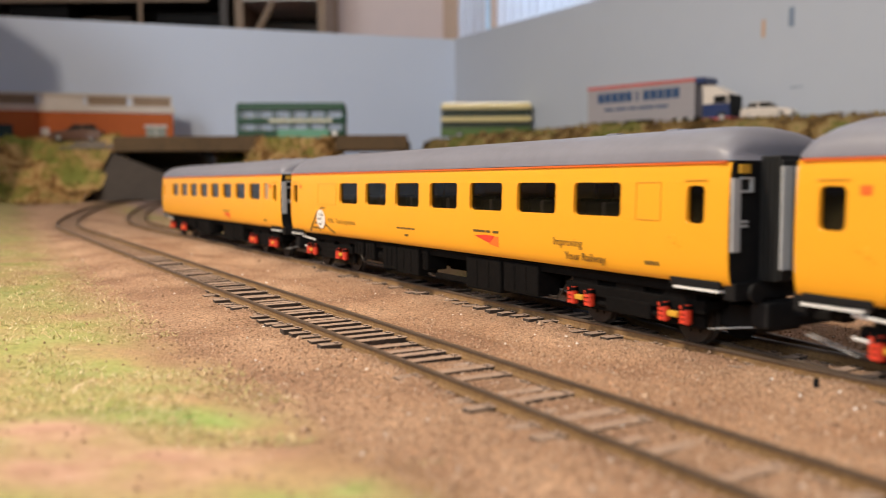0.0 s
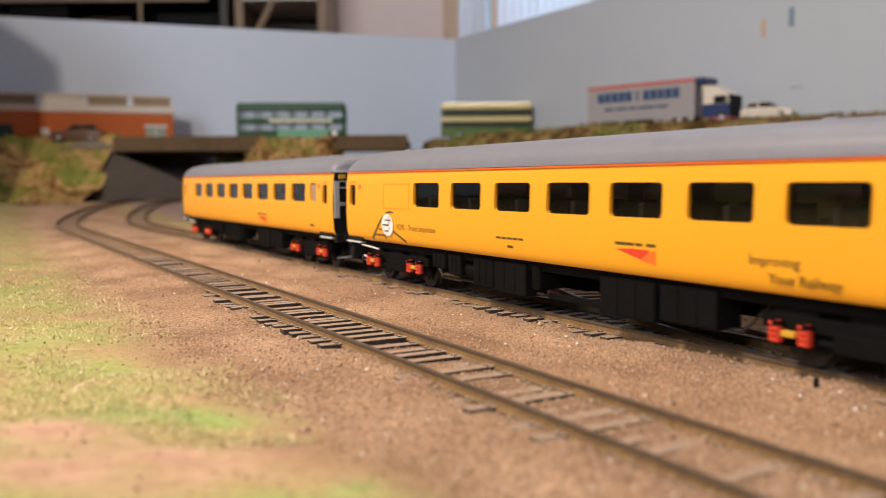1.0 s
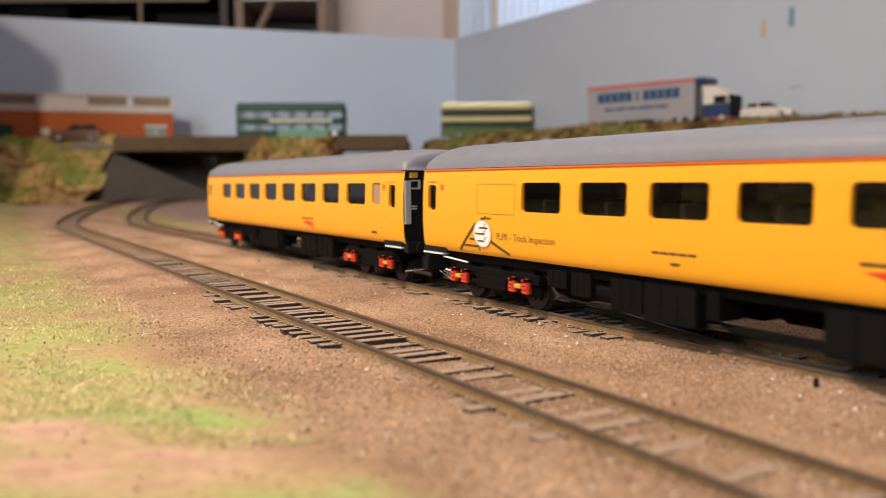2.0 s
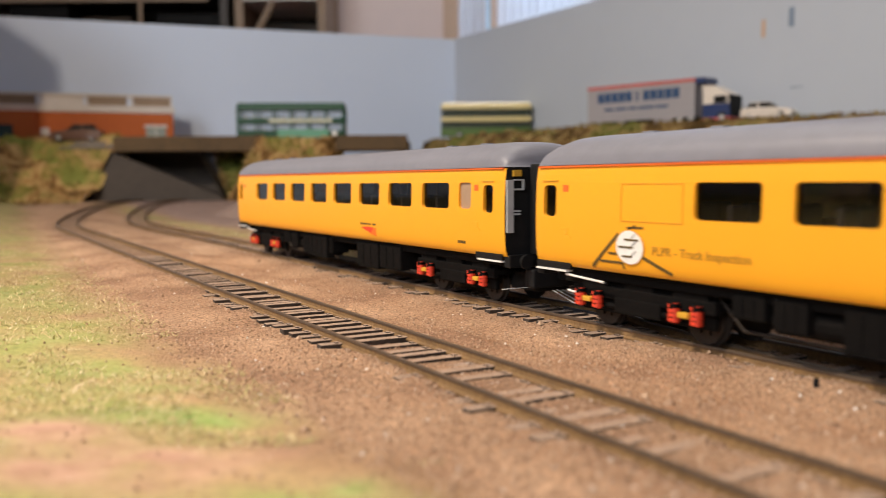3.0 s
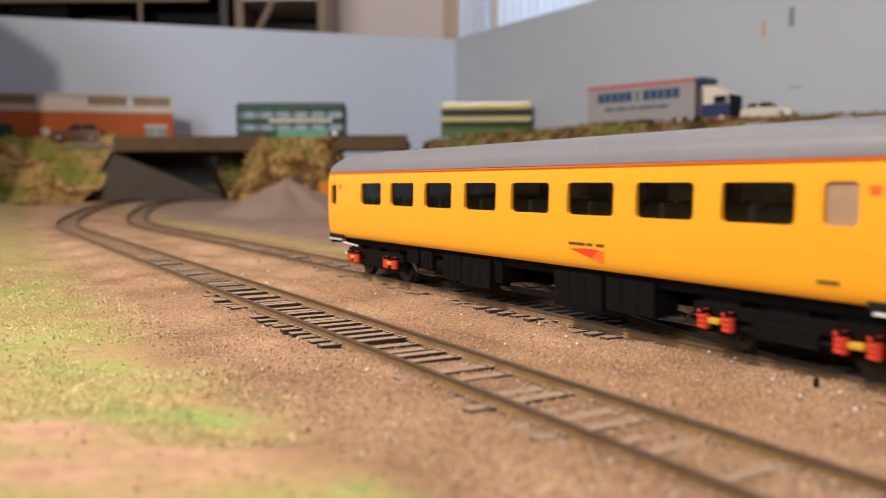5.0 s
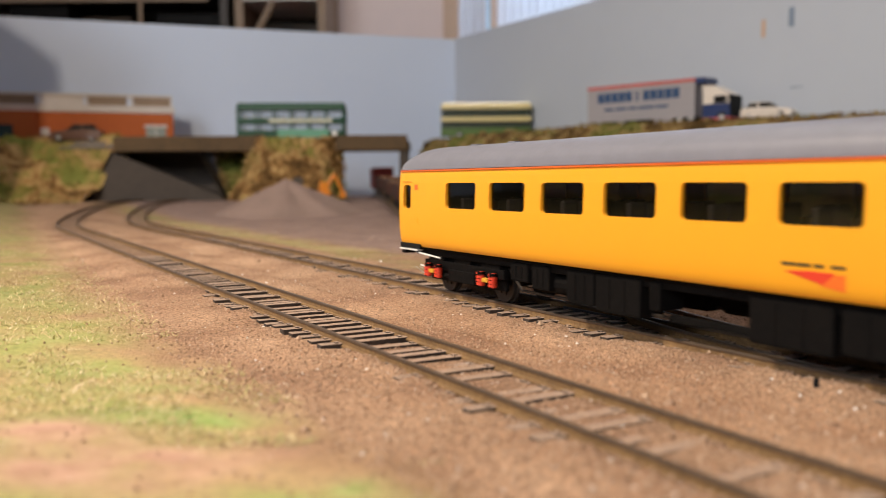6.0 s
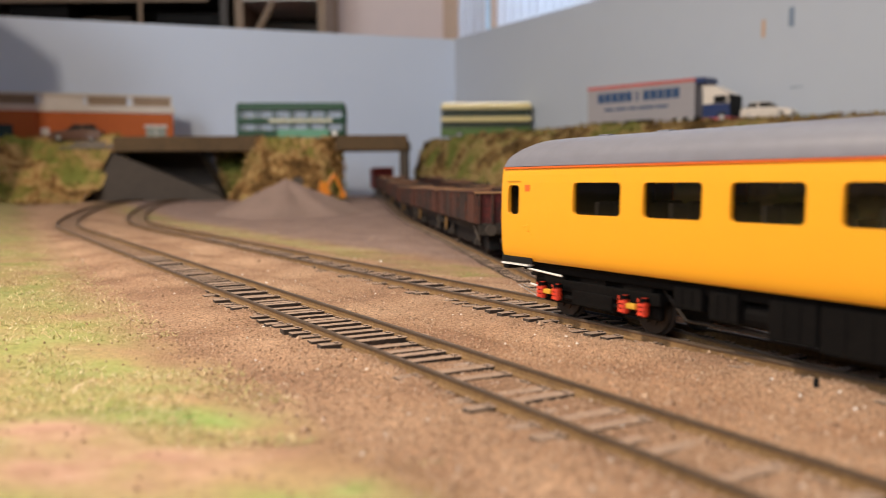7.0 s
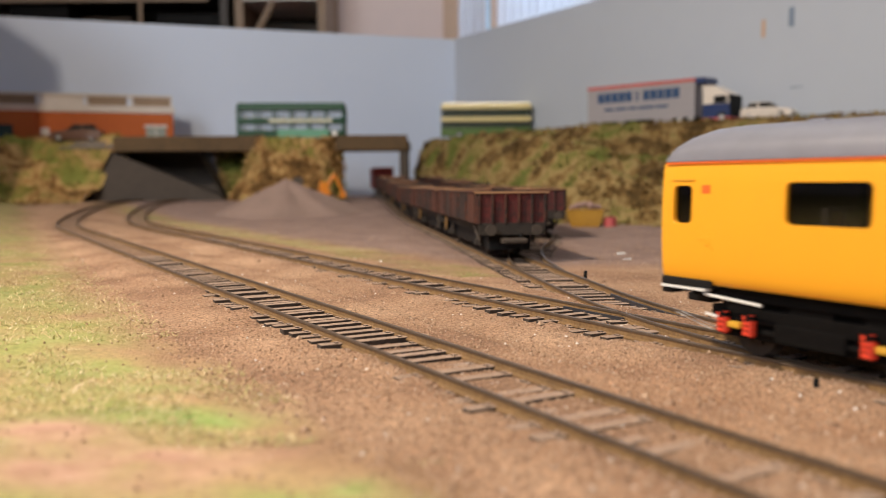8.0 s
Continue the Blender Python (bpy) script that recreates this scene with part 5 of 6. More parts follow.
def make_bus(m, label, length, width, height, colours, pillars, seat_c, seat_top):
    """Double-decker along +x, its near side at -y. colours: roof, band between the decks, skirt, upper and lower pillars."""
    roof_c, band_c, skirt_c, pillar_c, low_pillar_c = colours
    bus = empty("double_decker_bus", m, label, "bus", "model buses")
    k = height / 0.057
    hw = width / 2
    floor, b0, b1, c0, c1 = 0.0045 * k, 0.017 * k, 0.0275 * k, 0.0345 * k, 0.0470 * k

    def shell(z0, z1, inset0=0.0, inset1=0.0, r=0.005):
        secs = []
        for z, i in ((z0, inset0), (z1, inset1)):
            ring = []
            for cx, cy, a0 in ((length - r, hw - r, 0), (r, hw - r, 90), (r, -hw + r, 180), (length - r, -hw + r, 270)):
                for a in range(0, 91, 30):
                    ring.append((cx + (r - i) * math.cos(radians(a0 + a)), cy + (r - i) * math.sin(radians(a0 + a)), z))
            secs.append(ring)
        return loft(secs)

    part("skirt", shell(floor, b0), skirt_c, bus)
    part("deck_band", shell(b1, c0), band_c, bus)
    roof = shell(c1, height - 0.003 * k, 0.0, 0.0006)
    top = shell(height - 0.003 * k, height, 0.0006, 0.0035)
    part("roof", roof, roof_c, bus)
    part("roof_top", top, roof_c, bus)
    for z0, z1, mat, name in ((b0, b1, low_pillar_c, "lower_pillar"), (c0, c1, pillar_c, "upper_pillar")):
        for i in range(pillars + 1):
            x = 0.004 + (length - 0.008) * i / pillars
            for s in (-1, 1):
                part(name, boxed(x - 0.0013, s * hw - 0.0006 - 0.0006 * s, z0 - 0.0002, x + 0.0013, s * hw + 0.0006 - 0.0006 * s, z1 + 0.0002), mat, bus)
        for x0, x1 in ((0.0, 0.0012), (length - 0.0012, length)):
            for y in (-hw + 0.0055, 0, hw - 0.0055):
                part(name, boxed(x0, y - 0.0009, z0 - 0.0002, x1, y + 0.0009, z1 + 0.0002), mat, bus)
        pane = part("window_glass", shell(z0, z1, 0.0012, 0.0012), SHADE_GLASS, bus)
        pane.visible_shadow = False
        seats = bmesh.new()
        for i in range(pillars * 2 - 2):
            x = 0.012 + (length - 0.026) * i / (pillars * 2 - 2)
            for y in (-hw * 0.5, hw * 0.5):
                box(seats, x, y - hw * 0.3, z0 - 0.001, x + 0.0022, y + hw * 0.3, z0 + (z1 - z0) * seat_top, 0.0004)
        # a solid core in the seat colour, added to keep the windows dark
        if seat_top > 0.5:
            box(seats, 0.006, -hw * 0.6, z0 - 0.001, length - 0.006, hw * 0.6, z1)
        part("seat_row", seats, seat_c, bus)
    for x in (length * 0.2, length * 0.76):
        for s in (-1, 1):
            wheel_part(bus, x, s * (hw - 0.002), 0.0062 * k, 0.004)
    part("advert_panel", boxed(length * 0.30, -hw - 0.0004, b1 + 0.0012, length * 0.88, -hw + 0.0002, c0 - 0.0012), CREAM_PALE if roof_c is BUS_GREEN else CREAM, bus, "pale side panel")
    if roof_c is BUS_GREEN:
        part("side_panel", boxed(length * 0.38, -hw - 0.0004, floor + 0.002, length * 0.84, -hw + 0.0002, b0 + 0.0015), MINT, bus, "pale green side panel")
        part("end_panel", boxed(length - 0.0006, -hw * 0.55, b0 - 0.006, length + 0.0004, hw * 0.5, b1), FROST, bus, "brown rear door panel")
        part("lamp", rodded((length * 0.9, -hw - 0.0004, b0 * 0.75), (length * 0.9, -hw + 0.0002, b0 * 0.75), 0.0042, 16), WHITE, bus, "round white side disc")
    return bus


make_bus(pose(-0.3125, 1.334, 0.0982, 0, 0, 1.5), "dark green model double-decker bus on the bridge", 0.165, 0.036, 0.0590, (BUS_GREEN, BUS_GREEN, BUS_GREEN, BUS_GREEN, BUS_GREEN), 6, INNER, 0.25)
make_bus(pose(-0.002, 1.535, max(stand(0.03, 1.535), stand(0.12, 1.535)), 0, 0, -1.0), "cream and green model double-decker bus by the backscene", 0.158, 0.038, 0.0625, (CREAM, CREAM, LEAF_GREEN, DARK_GREEN, DARK_GREEN), 6, DARK_GREEN, 0.9)


def make_lorry(m):
    """Articulated lorry along +x, near side at -y."""
    lorry = empty("lorry", m, "silver box trailer lorry with white cab", "lorry")
    body = part("trailer_body", boxed(0, 0, 0.0085, 0.152, 0.033, 0.0535, 0.0006), SILVER, lorry, "silver grey box trailer")
    part("top_line", boxed(-0.0004, -0.0004, 0.0500, 0.1524, 0.0004, 0.0538), RED_LINE, body, "faded red top edge")
    part("front_band", boxed(0.1521, 0.0005, 0.0470, 0.1640, 0.0325, 0.0540, 0.0004), NAVY, body)
    # lettering that cannot be read, as bars
    x = 0.016
    for wd, gap in ((0.0085, 0.0015), (0.009, 0.0015), (0.0095, 0.0015), (0.0085, 0.0015), (0.009, 0.006), (0.003, 0.007), (0.0085, 0.0015), (0.0085, 0.0015), (0.0085, 0.0015), (0.0095, 0.0015), (0.0085, 0)):
        part("sign_bar", boxed(x, -0.0005, 0.0325, x + wd, 0.0001, 0.0445), BLUE_MARK, body)
        x += wd + gap
    x = 0.026
    for wd in (0.014, 0.017, 0.012, 0.022, 0.016):
        part("sign_bar", boxed(x, -0.0005, 0.0222, x + wd, 0.0001, 0.0252), BLUE_MARK, body)
        x += wd + 0.0025
    part("chassis", boxed(0.004, 0.006, 0.0062, 0.150, 0.027, 0.0098), BLACK, lorry)
    part("side_skirt", boxed(0.044, 0.0006, 0.0030, 0.122, 0.0022, 0.0099, 0.0004), SILVER, lorry, "silver trailer skirt")
    part("side_guard", boxed(0.055, 0.0005, 0.0035, 0.098, 0.0025, 0.0088, 0.0005), BLACK, lorry)
    for x in (0.018, 0.033, 0.132, 0.147, 0.186):
        for y in (0.0035, 0.0295):
            wheel_part(lorry, x, y, 0.0062, 0.0055)
    cab = loft([[(0.162, 0.001, 0.006), (0.195, 0.001, 0.006), (0.195, 0.032, 0.006), (0.162, 0.032, 0.006)], [(0.162, 0.001, 0.022), (0.195, 0.001, 0.022), (0.195, 0.032, 0.022), (0.162, 0.032, 0.022)]])
    cab_ob = part("cab", cab, NAVY, lorry, "blue lower cab")
    up = loft([[(0.162, 0.001, 0.0221), (0.195, 0.001, 0.0221), (0.195, 0.032, 0.0221), (0.162, 0.032, 0.0221)], [(0.162, 0.0015, 0.033), (0.1925, 0.0015, 0.033), (0.1925, 0.0315, 0.033), (0.162, 0.0315, 0.033)], [(0.160, 0.003, 0.0445), (0.174, 0.003, 0.0435), (0.174, 0.030, 0.0435), (0.160, 0.030, 0.0445)]])
    part("cab_top", up, CAB_WHITE, cab_ob, "creamy white cab top and deflector")
    part("windscreen", boxed(0.1936, 0.0015, 0.0160, 0.1958, 0.0315, 0.0318, 0.0004), BLACK, cab_ob, "dark windscreen")
    part("grille", boxed(0.1950, 0.004, 0.0080, 0.1962, 0.029, 0.0180, 0.0004), BLACK, cab_ob)
    part("side_window", boxed(0.176, 0.0003, 0.0225, 0.189, 0.0012, 0.0312, 0.0003), BLACK, cab_ob)
    part("mirror", boxed(0.191, -0.0025, 0.022, 0.1925, -0.0005, 0.030, 0.0003), BLACK, cab_ob)
    part("bumper", boxed(0.162, 0.0005, 0.0035, 0.1968, 0.0325, 0.0062, 0.0004), RED_LINE, cab_ob, "red bumper")
    return lorry


LORRY_AT, LORRY_TO = Vector((0.203, 1.215)), Vector((0.321, 1.110))
ld = LORRY_TO - LORRY_AT
make_lorry(pose(LORRY_AT.x, LORRY_AT.y, max(stand(0.21, 1.22), stand(0.27, 1.17), stand(0.33, 1.12)) - 0.002, 0, 0, math.degrees(math.atan2(ld.y, ld.x)) - 3.0) @ Matrix.Scale(1.07, 4))


def make_car(m, label, length, paint):
    """A saloon along +x."""
    car = empty("model_car", m, label, "car")
    k = length
    rows = []
    for x, zl, zt, w in ((0.0, 0.07, 0.17, 0.155), (0.02, 0.05, 0.22, 0.17), (0.25, 0.045, 0.235, 0.185), (0.60, 0.045, 0.225, 0.185), (0.93, 0.05, 0.19, 0.17), (1.0, 0.07, 0.14, 0.15)):
        rows.append([(x * k, -w * k, zl * k), (x * k, w * k, zl * k), (x * k, w * k, zt * k * 0.85), (x * k, w * 0.93 * k, zt * k), (x * k, -w * 0.93 * k, zt * k), (x * k, -w * k, zt * k * 0.85)])
    body = part("body", loft(rows), paint, car)
    cab = loft([[(0.10 * k, -0.165 * k, 0.215 * k), (0.68 * k, -0.165 * k, 0.215 * k), (0.68 * k, 0.165 * k, 0.215 * k), (0.10 * k, 0.165 * k, 0.215 * k)], [(0.19 * k, -0.135 * k, 0.325 * k), (0.52 * k, -0.135 * k, 0.325 * k), (0.52 * k, 0.135 * k, 0.325 * k), (0.19 * k, 0.135 * k, 0.325 * k)]])
    part("cabin_glass", cab, BLACK, body, "dark car windows")
    part("roof", boxed(0.18 * k, -0.14 * k, 0.318 * k, 0.53 * k, 0.14 * k, 0.338 * k, 0.008 * k), paint, body)
    for x in (0.36,):
        for s in (-1, 1):
            part("door_pillar", boxed(x * k - 0.012 * k, s * 0.155 * k - 0.012 * k, 0.21 * k, x * k + 0.012 * k, s * 0.155 * k + 0.012 * k, 0.325 * k), paint, body)
    for s in (-1, 1):
        part("headlight", rodded((0.985 * k, s * 0.11 * k, 0.145 * k), (1.004 * k, s * 0.11 * k, 0.145 * k), 0.022 * k, 12), WHITE, body)
    for x in (0.2, 0.8):
        for s in (-1, 1):
            wheel_part(car, x * k, s * 0.155 * k, 0.072 * k, 0.045 * k)
    part("bumper", boxed(-0.012 * k, -0.15 * k, 0.065 * k, 1.012 * k, 0.15 * k, 0.095 * k, 0.006 * k), GREY_LIGHT, body)
    return car


make_car(pose(-0.540, 1.385, 0.1035, 0, 0, 186), "bronze brown model saloon car beside the brick building", 0.080, BRONZE)
make_car(pose(0.372, 1.076, stand(0.388, 1.06), 0, 0, -42), "white model car parked near the lorry", 0.062, CAB_WHITE)

# ---- brick building ----
BRICK = node_material("orange_red_brickwork", (0.50, 0.125, 0.03), 0.85, second=(0.42, 0.10, 0.027), scale=120, bump=0.3, bump_scale=500)
PARAPET = node_material("off_white_parapet", (0.62, 0.56, 0.52), 0.7, scale=40)
ROOF_PANEL = node_material("brown_roof_panel", (0.27, 0.19, 0.13), 0.7, scale=60)
DOOR_GREY = node_material("grey_green_door", (0.27, 0.30, 0.27), 0.6, scale=40)
TEAL = node_material("dark_teal_window", (0.02, 0.045, 0.05), 0.2, scale=40)


def make_building():
    """Flat-roofed brick block; x runs along the facade to the right, the facade faces -y."""
    turn = math.degrees(math.atan2(-LEFT_DIR.y, -LEFT_DIR.x))
    b = empty("brick_building", pose(-0.455, 1.472, 0.1035, 0, 0, turn), "orange-red brick building with a white parapet and roof lights", "building")
    wall = part("wall", boxed(-0.42, 0, -0.0, 0, 0.085, 0.0500), BRICK, b, "orange-red brick wall")
    part("parapet", boxed(-0.422, -0.0025, 0.0501, 0.0025, 0.0875, 0.0615, 0.0006), PARAPET, b, "off-white parapet band")
    for i in range(3):
        x0 = -0.205 + i * 0.070 if i else -0.300
        part("roof_light", boxed(x0 + 0.002, 0.012, 0.0616, x0 + (0.062 if i else 0.088), 0.02, 0.0775, 0.0005), ROOF_PANEL, b, "brown slatted roof panel")
    part("roof_light", boxed(-0.203, 0.013, 0.0616, -0.140, 0.019, 0.0775, 0.0005), PARAPET, b, "off-white roof panel")
    part("roof_frame", boxed(-0.302, 0.009, 0.0776, -0.0005, 0.0235, 0.0810, 0.0005), PARAPET, b)
    for x in (-0.3015, -0.2085, -0.137, -0.067, -0.0035):
        part("roof_post", boxed(x, 0.0105, 0.0616, x + 0.003, 0.0215, 0.0776), PARAPET, b)
    door = part("door", boxed(-0.044, -0.0012, 0.0005, -0.012, -0.0002, 0.0265), DOOR_GREY, b, "grey-green door")
    part("lintel", boxed(-0.047, -0.0022, 0.0268, -0.009, -0.0002, 0.0310), PARAPET, b)
    part("door_rail", boxed(-0.029, -0.0018, 0.001, -0.027, -0.0012, 0.026), PARAPET, door)
    part("window", boxed(-0.318, -0.0178, 0.005, -0.243, -0.0162, 0.0275), TEAL, b, "dark teal window")
    part("doorway", boxed(-0.205, -0.0016, 0.0, -0.192, -0.0002, 0.024), PARAPET, b)
    part("block", boxed(-0.42, -0.016, -0.0, -0.212, -0.0002, 0.0498), BRICK, b, "projecting brick block")
    # brick courses standing a little proud
    for k in range(1, 11):
        course = boxed(-0.2115, -0.0006, k * 0.004 - 0.0016, 0.0006, -0.0001, k * 0.004 + 0.0014)
        if not (k < 8):
            part("brick_course", course, BRICK, wall)
        else:
            course.free()
            for x0, x1 in ((-0.2115, -0.2055), (-0.1915, -0.0475), (-0.0085, 0.0006)):
                part("brick_course", boxed(x0, -0.0006, k * 0.004 - 0.0016, x1, -0.0001, k * 0.004 + 0.0014), BRICK, wall)
    return b


make_building()

# ---- small things in the yard ----
SKIP_YELLOW = node_material("dirty_yellow_skip_paint", (0.42, 0.22, 0.012), 0.6, second=(0.26, 0.13, 0.01), scale=80)
RUBBLE = node_material("grey_pink_rubble", (0.36, 0.24, 0.21), 0.9, second=(0.2, 0.12, 0.1), scale=200)
PINK = node_material("faded_pink_plastic", (0.45, 0.08, 0.08), 0.6, scale=60)
DIG = node_material("orange_digger_paint", (0.72, 0.24, 0.02), 0.5, scale=60)
skip = empty("skip", pose(0.1255, 0.760, -0.0035, 0, 0, -12), "dirty yellow skip heaped with rubble", "skip")
sk = loft([[(-0.012, -0.008, 0.0005), (0.012, -0.008, 0.0005), (0.012, 0.008, 0.0005), (-0.012, 0.008, 0.0005)], [(-0.016, -0.009, 0.015), (0.016, -0.009, 0.015), (0.016, 0.009, 0.015), (-0.016, 0.009, 0.015)]])
part("body", sk, SKIP_YELLOW, skip)
part("rim", boxed(-0.0168, -0.0098, 0.0143, 0.0168, 0.0098, 0.0156, 0.0004), SKIP_YELLOW, skip)
rb = bmesh.new()
rng = random.Random(5)
for _ in range(26):
    x, y, r = rng.uniform(-0.012, 0.012), rng.uniform(-0.006, 0.006), rng.uniform(0.0018, 0.0036)
    bmesh.ops.create_icosphere(rb, subdivisions=1, radius=r, matrix=Matrix.Translation((x, y, 0.0165 + 0.004 * (1 - abs(x) / 0.014))) @ Matrix.Rotation(rng.random() * 3, 4, "X"))
rubble = part("rubble", rb, RUBBLE, skip, "grey and pink rubble")
rubble["kind"] = "stuff"
barrel = empty("barrel", pose(0.1465, 0.755, -0.0035), "faded pink drum standing by the bank", "drum")
part("drum", rodded((0, 0, 0.0005), (0, 0, 0.0085), 0.0055, 16), PINK, barrel)
part("hoop", rodded((0, 0, 0.0045), (0, 0, 0.0058), 0.0056, 16), PINK, barrel)
part("hoop", rodded((0, 0, 0.0078), (0, 0, 0.0087), 0.0058, 16), PINK, barrel)

digger = empty("digger", pose(-0.168, 1.19, 0.0065, 0, 0, 20), "small orange digger beside the spoil heap", "digger")
part("track", boxed(-0.014, -0.010, 0.0, 0.014, -0.004, 0.007, 0.002), BLACK, digger)
part("track", boxed(-0.014, 0.004, 0.0, 0.014, 0.010, 0.007, 0.002), BLACK, digger)
part("body", boxed(-0.012, -0.009, 0.0071, 0.012, 0.009, 0.019, 0.002), DIG, digger)
part("cab", boxed(-0.002, -0.008, 0.0191, 0.010, 0.001, 0.031, 0.001), DIG, digger)
part("boom", rodded((0.006, 0.004, 0.016), (0.020, 0.004, 0.042), 0.0028, 8), DIG, digger)
part("arm", rodded((0.020, 0.004, 0.042), (0.033, 0.004, 0.016), 0.0022, 8), DIG, digger)
part("bucket", boxed(0.028, -0.001, 0.009, 0.036, 0.009, 0.017, 0.001), DIG, digger)
# made-up post, stands in for a small dark figure-like shape
cone_post = empty("stand_in_post", pose(-0.196, 1.175, 0.0060), "short dark post in place of a figure-like shape", "post")
part("post", boxed(-0.003, -0.003, 0.0, 0.003, 0.003, 0.036, 0.0005), BLACK, cone_post)
part("sign", boxed(-0.007, -0.0036, 0.026, 0.007, -0.0031, 0.038, 0.0003), TUNNEL, cone_post)

stub = empty("point_motor_pin", pose(0.0570, 0.344, -0.0034), "small black point pin beside the turnout", "pin")
part("pin", rodded((0, 0, -0.0005), (0, 0, 0.0048), 0.0007, 8), BLACK, stub)
part("base", boxed(-0.0015, -0.001, -0.0005, 0.0015, 0.001, 0.0008, 0.0002), BLACK, stub)
lever = empty("point_lever", pose(0.0695, 0.1600, -0.0030, 0, 0, 35), "small black track clip by the rail", "clip")
part("arm", boxed(-0.0022, -0.0012, 0.0, 0.0022, 0.0012, 0.0008, 0.0002), BLACK, lever)
part("pin", rodded((0.0010, 0, 0.0006), (0.0010, 0, 0.0030), 0.0005, 8), BLACK, lever)
for x, y in ((0.0985, 0.475), (0.0935, 0.437)):
    st = tagged(part("white_stone", boxed(-0.0024, -0.0011, 0.0, 0.0024, 0.0011, 0.0012, 0.0005), WHITE), "small white chip lying in the yard", "stone", "white chips")
    st.matrix_world = pose(x, y, -0.0035, 0, 0, 15)

# ---- marks on the right board ----
def on_right_board(x, z):
    d = RIGHT_DIR
    n_in = Vector((-d.y, d.x, 0))
    if n_in.dot(Vector((0, 0.6, 0)) - CORNER) < 0:
        n_in = -n_in
    p = CORNER + d * ((x - CORNER.x) / d.x) + n_in * 0.0006
    return Matrix.Translation((p.x, p.y, z)) @ Matrix.Rotation(math.atan2(d.y, d.x), 4, "Z")


FADED_ORANGE = node_material("faded_orange_crayon", (0.62, 0.42, 0.30), 0.8, scale=60)
FADED_BLUE = node_material("faded_blue_crayon", (0.24, 0.30, 0.40), 0.8, scale=60)


def wall_mark(name, label, x, z, w, h, material):
    ob = tagged(part(name, boxed(-w / 2, -0.0003, -h / 2, w / 2, 0.0003, h / 2), material), label, "mark")
    ob.matrix_world = on_right_board(x, z)
    return ob


wall_mark("paint_mark", "faded orange smear on the grey board", 0.4086, 0.228, 0.006, 0.022, FADED_ORANGE)
wall_mark("paint_mark", "faded blue smear on the grey board", 0.4296, 0.236, 0.008, 0.023, FADED_BLUE)
wall_mark("scratch", "thin dark scratch on the grey board", 0.4345, 0.150, 0.018, 0.0015, FADED_BLUE)

# ---- the room ----
WOOD = node_material("light_brown_shelf_wood", (0.30, 0.215, 0.15), 0.6, second=(0.24, 0.17, 0.12), scale=12, bump=0.1)
DARK_WOOD = node_material("dark_cabinet_wood", (0.03, 0.022, 0.018), 0.5, second=(0.05, 0.035, 0.028), scale=14)
PEACH = node_material("peach_window_frame", (0.62, 0.46, 0.36), 0.6, scale=20)


def curtain_material():
    m = bpy.data.materials.new("white_net_curtain")
    m.use_nodes = True
    n, l = m.node_tree.nodes, m.node_tree.links
    b = n["Principled BSDF"]
    b.inputs["Base Color"].default_value = (0.8, 0.8, 0.82, 1)
    b.inputs["Roughness"].default_value = 0.9
    tr, mix = n.new("ShaderNodeBsdfTranslucent"), n.new("ShaderNodeMixShader")
    tr.inputs["Color"].default_value = (0.82, 0.83, 0.88, 1)
    mix.inputs[0].default_value = 0.6
    l.new(b.outputs[0], mix.inputs[1])
    l.new(tr.outputs[0], mix.inputs[2])
    l.new(mix.outputs[0], n["Material Output"].inputs["Surface"])
    return m


NET = curtain_material()


def setting(name, bm, mat, label, category):
    return tagged(part(name, bm, mat), label, category, kind="structure")


RX0, RX1, RY0, RY1, RZ0, RZ1 = -2.4, 2.4, -1.6, 2.66, -0.85, 1.95
WX0, WX1, WZ0, WZ1 = 0.035, 1.15, 0.25, 1.55
setting("floor", boxed(RX0 - 0.1, RY0 - 0.1, RZ0 - 0.05, RX1 + 0.1, RY1 + 0.1, RZ0), CARPET, "brown carpeted room floor", "floor")
setting("ceiling", boxed(RX0 - 0.1, RY0 - 0.1, RZ1, RX1 + 0.1, RY1 + 0.1, RZ1 + 0.05), CEILING_WHITE, "plain white room ceiling", "ceiling")
setting("wall_west", boxed(RX0 - 0.1, RY0, RZ0, RX0, RY1, RZ1), PLASTER, "plain plastered room wall", "wall")
setting("wall_east", boxed(RX1, RY0, RZ0, RX1 + 0.1, RY1, RZ1), PLASTER, "plain plastered room wall", "wall")
# opening and frame added, unseen, to go with the fill lamp
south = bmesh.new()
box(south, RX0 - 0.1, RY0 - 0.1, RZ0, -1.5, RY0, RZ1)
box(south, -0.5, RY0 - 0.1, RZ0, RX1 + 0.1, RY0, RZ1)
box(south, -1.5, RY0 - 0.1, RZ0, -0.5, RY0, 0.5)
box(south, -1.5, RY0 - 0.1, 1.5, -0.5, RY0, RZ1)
setting("wall_south", south, PLASTER, "plain plastered room wall with an added opening for the fill light", "wall")
rear = tagged(new("added_window"), "unseen window added round the fill light", "window", kind="structure")
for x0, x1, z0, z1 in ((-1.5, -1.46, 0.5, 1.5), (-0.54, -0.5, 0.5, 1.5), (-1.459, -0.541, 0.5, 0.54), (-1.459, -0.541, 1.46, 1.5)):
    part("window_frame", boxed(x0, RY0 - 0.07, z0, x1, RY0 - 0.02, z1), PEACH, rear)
north = bmesh.new()
box(north, RX0 - 0.1, RY1, RZ0, WX0, RY1 + 0.1, RZ1)
box(north, WX1, RY1, RZ0, RX1 + 0.1, RY1 + 0.1, RZ1)
box(north, WX0, RY1, RZ0, WX1, RY1 + 0.1, WZ0)
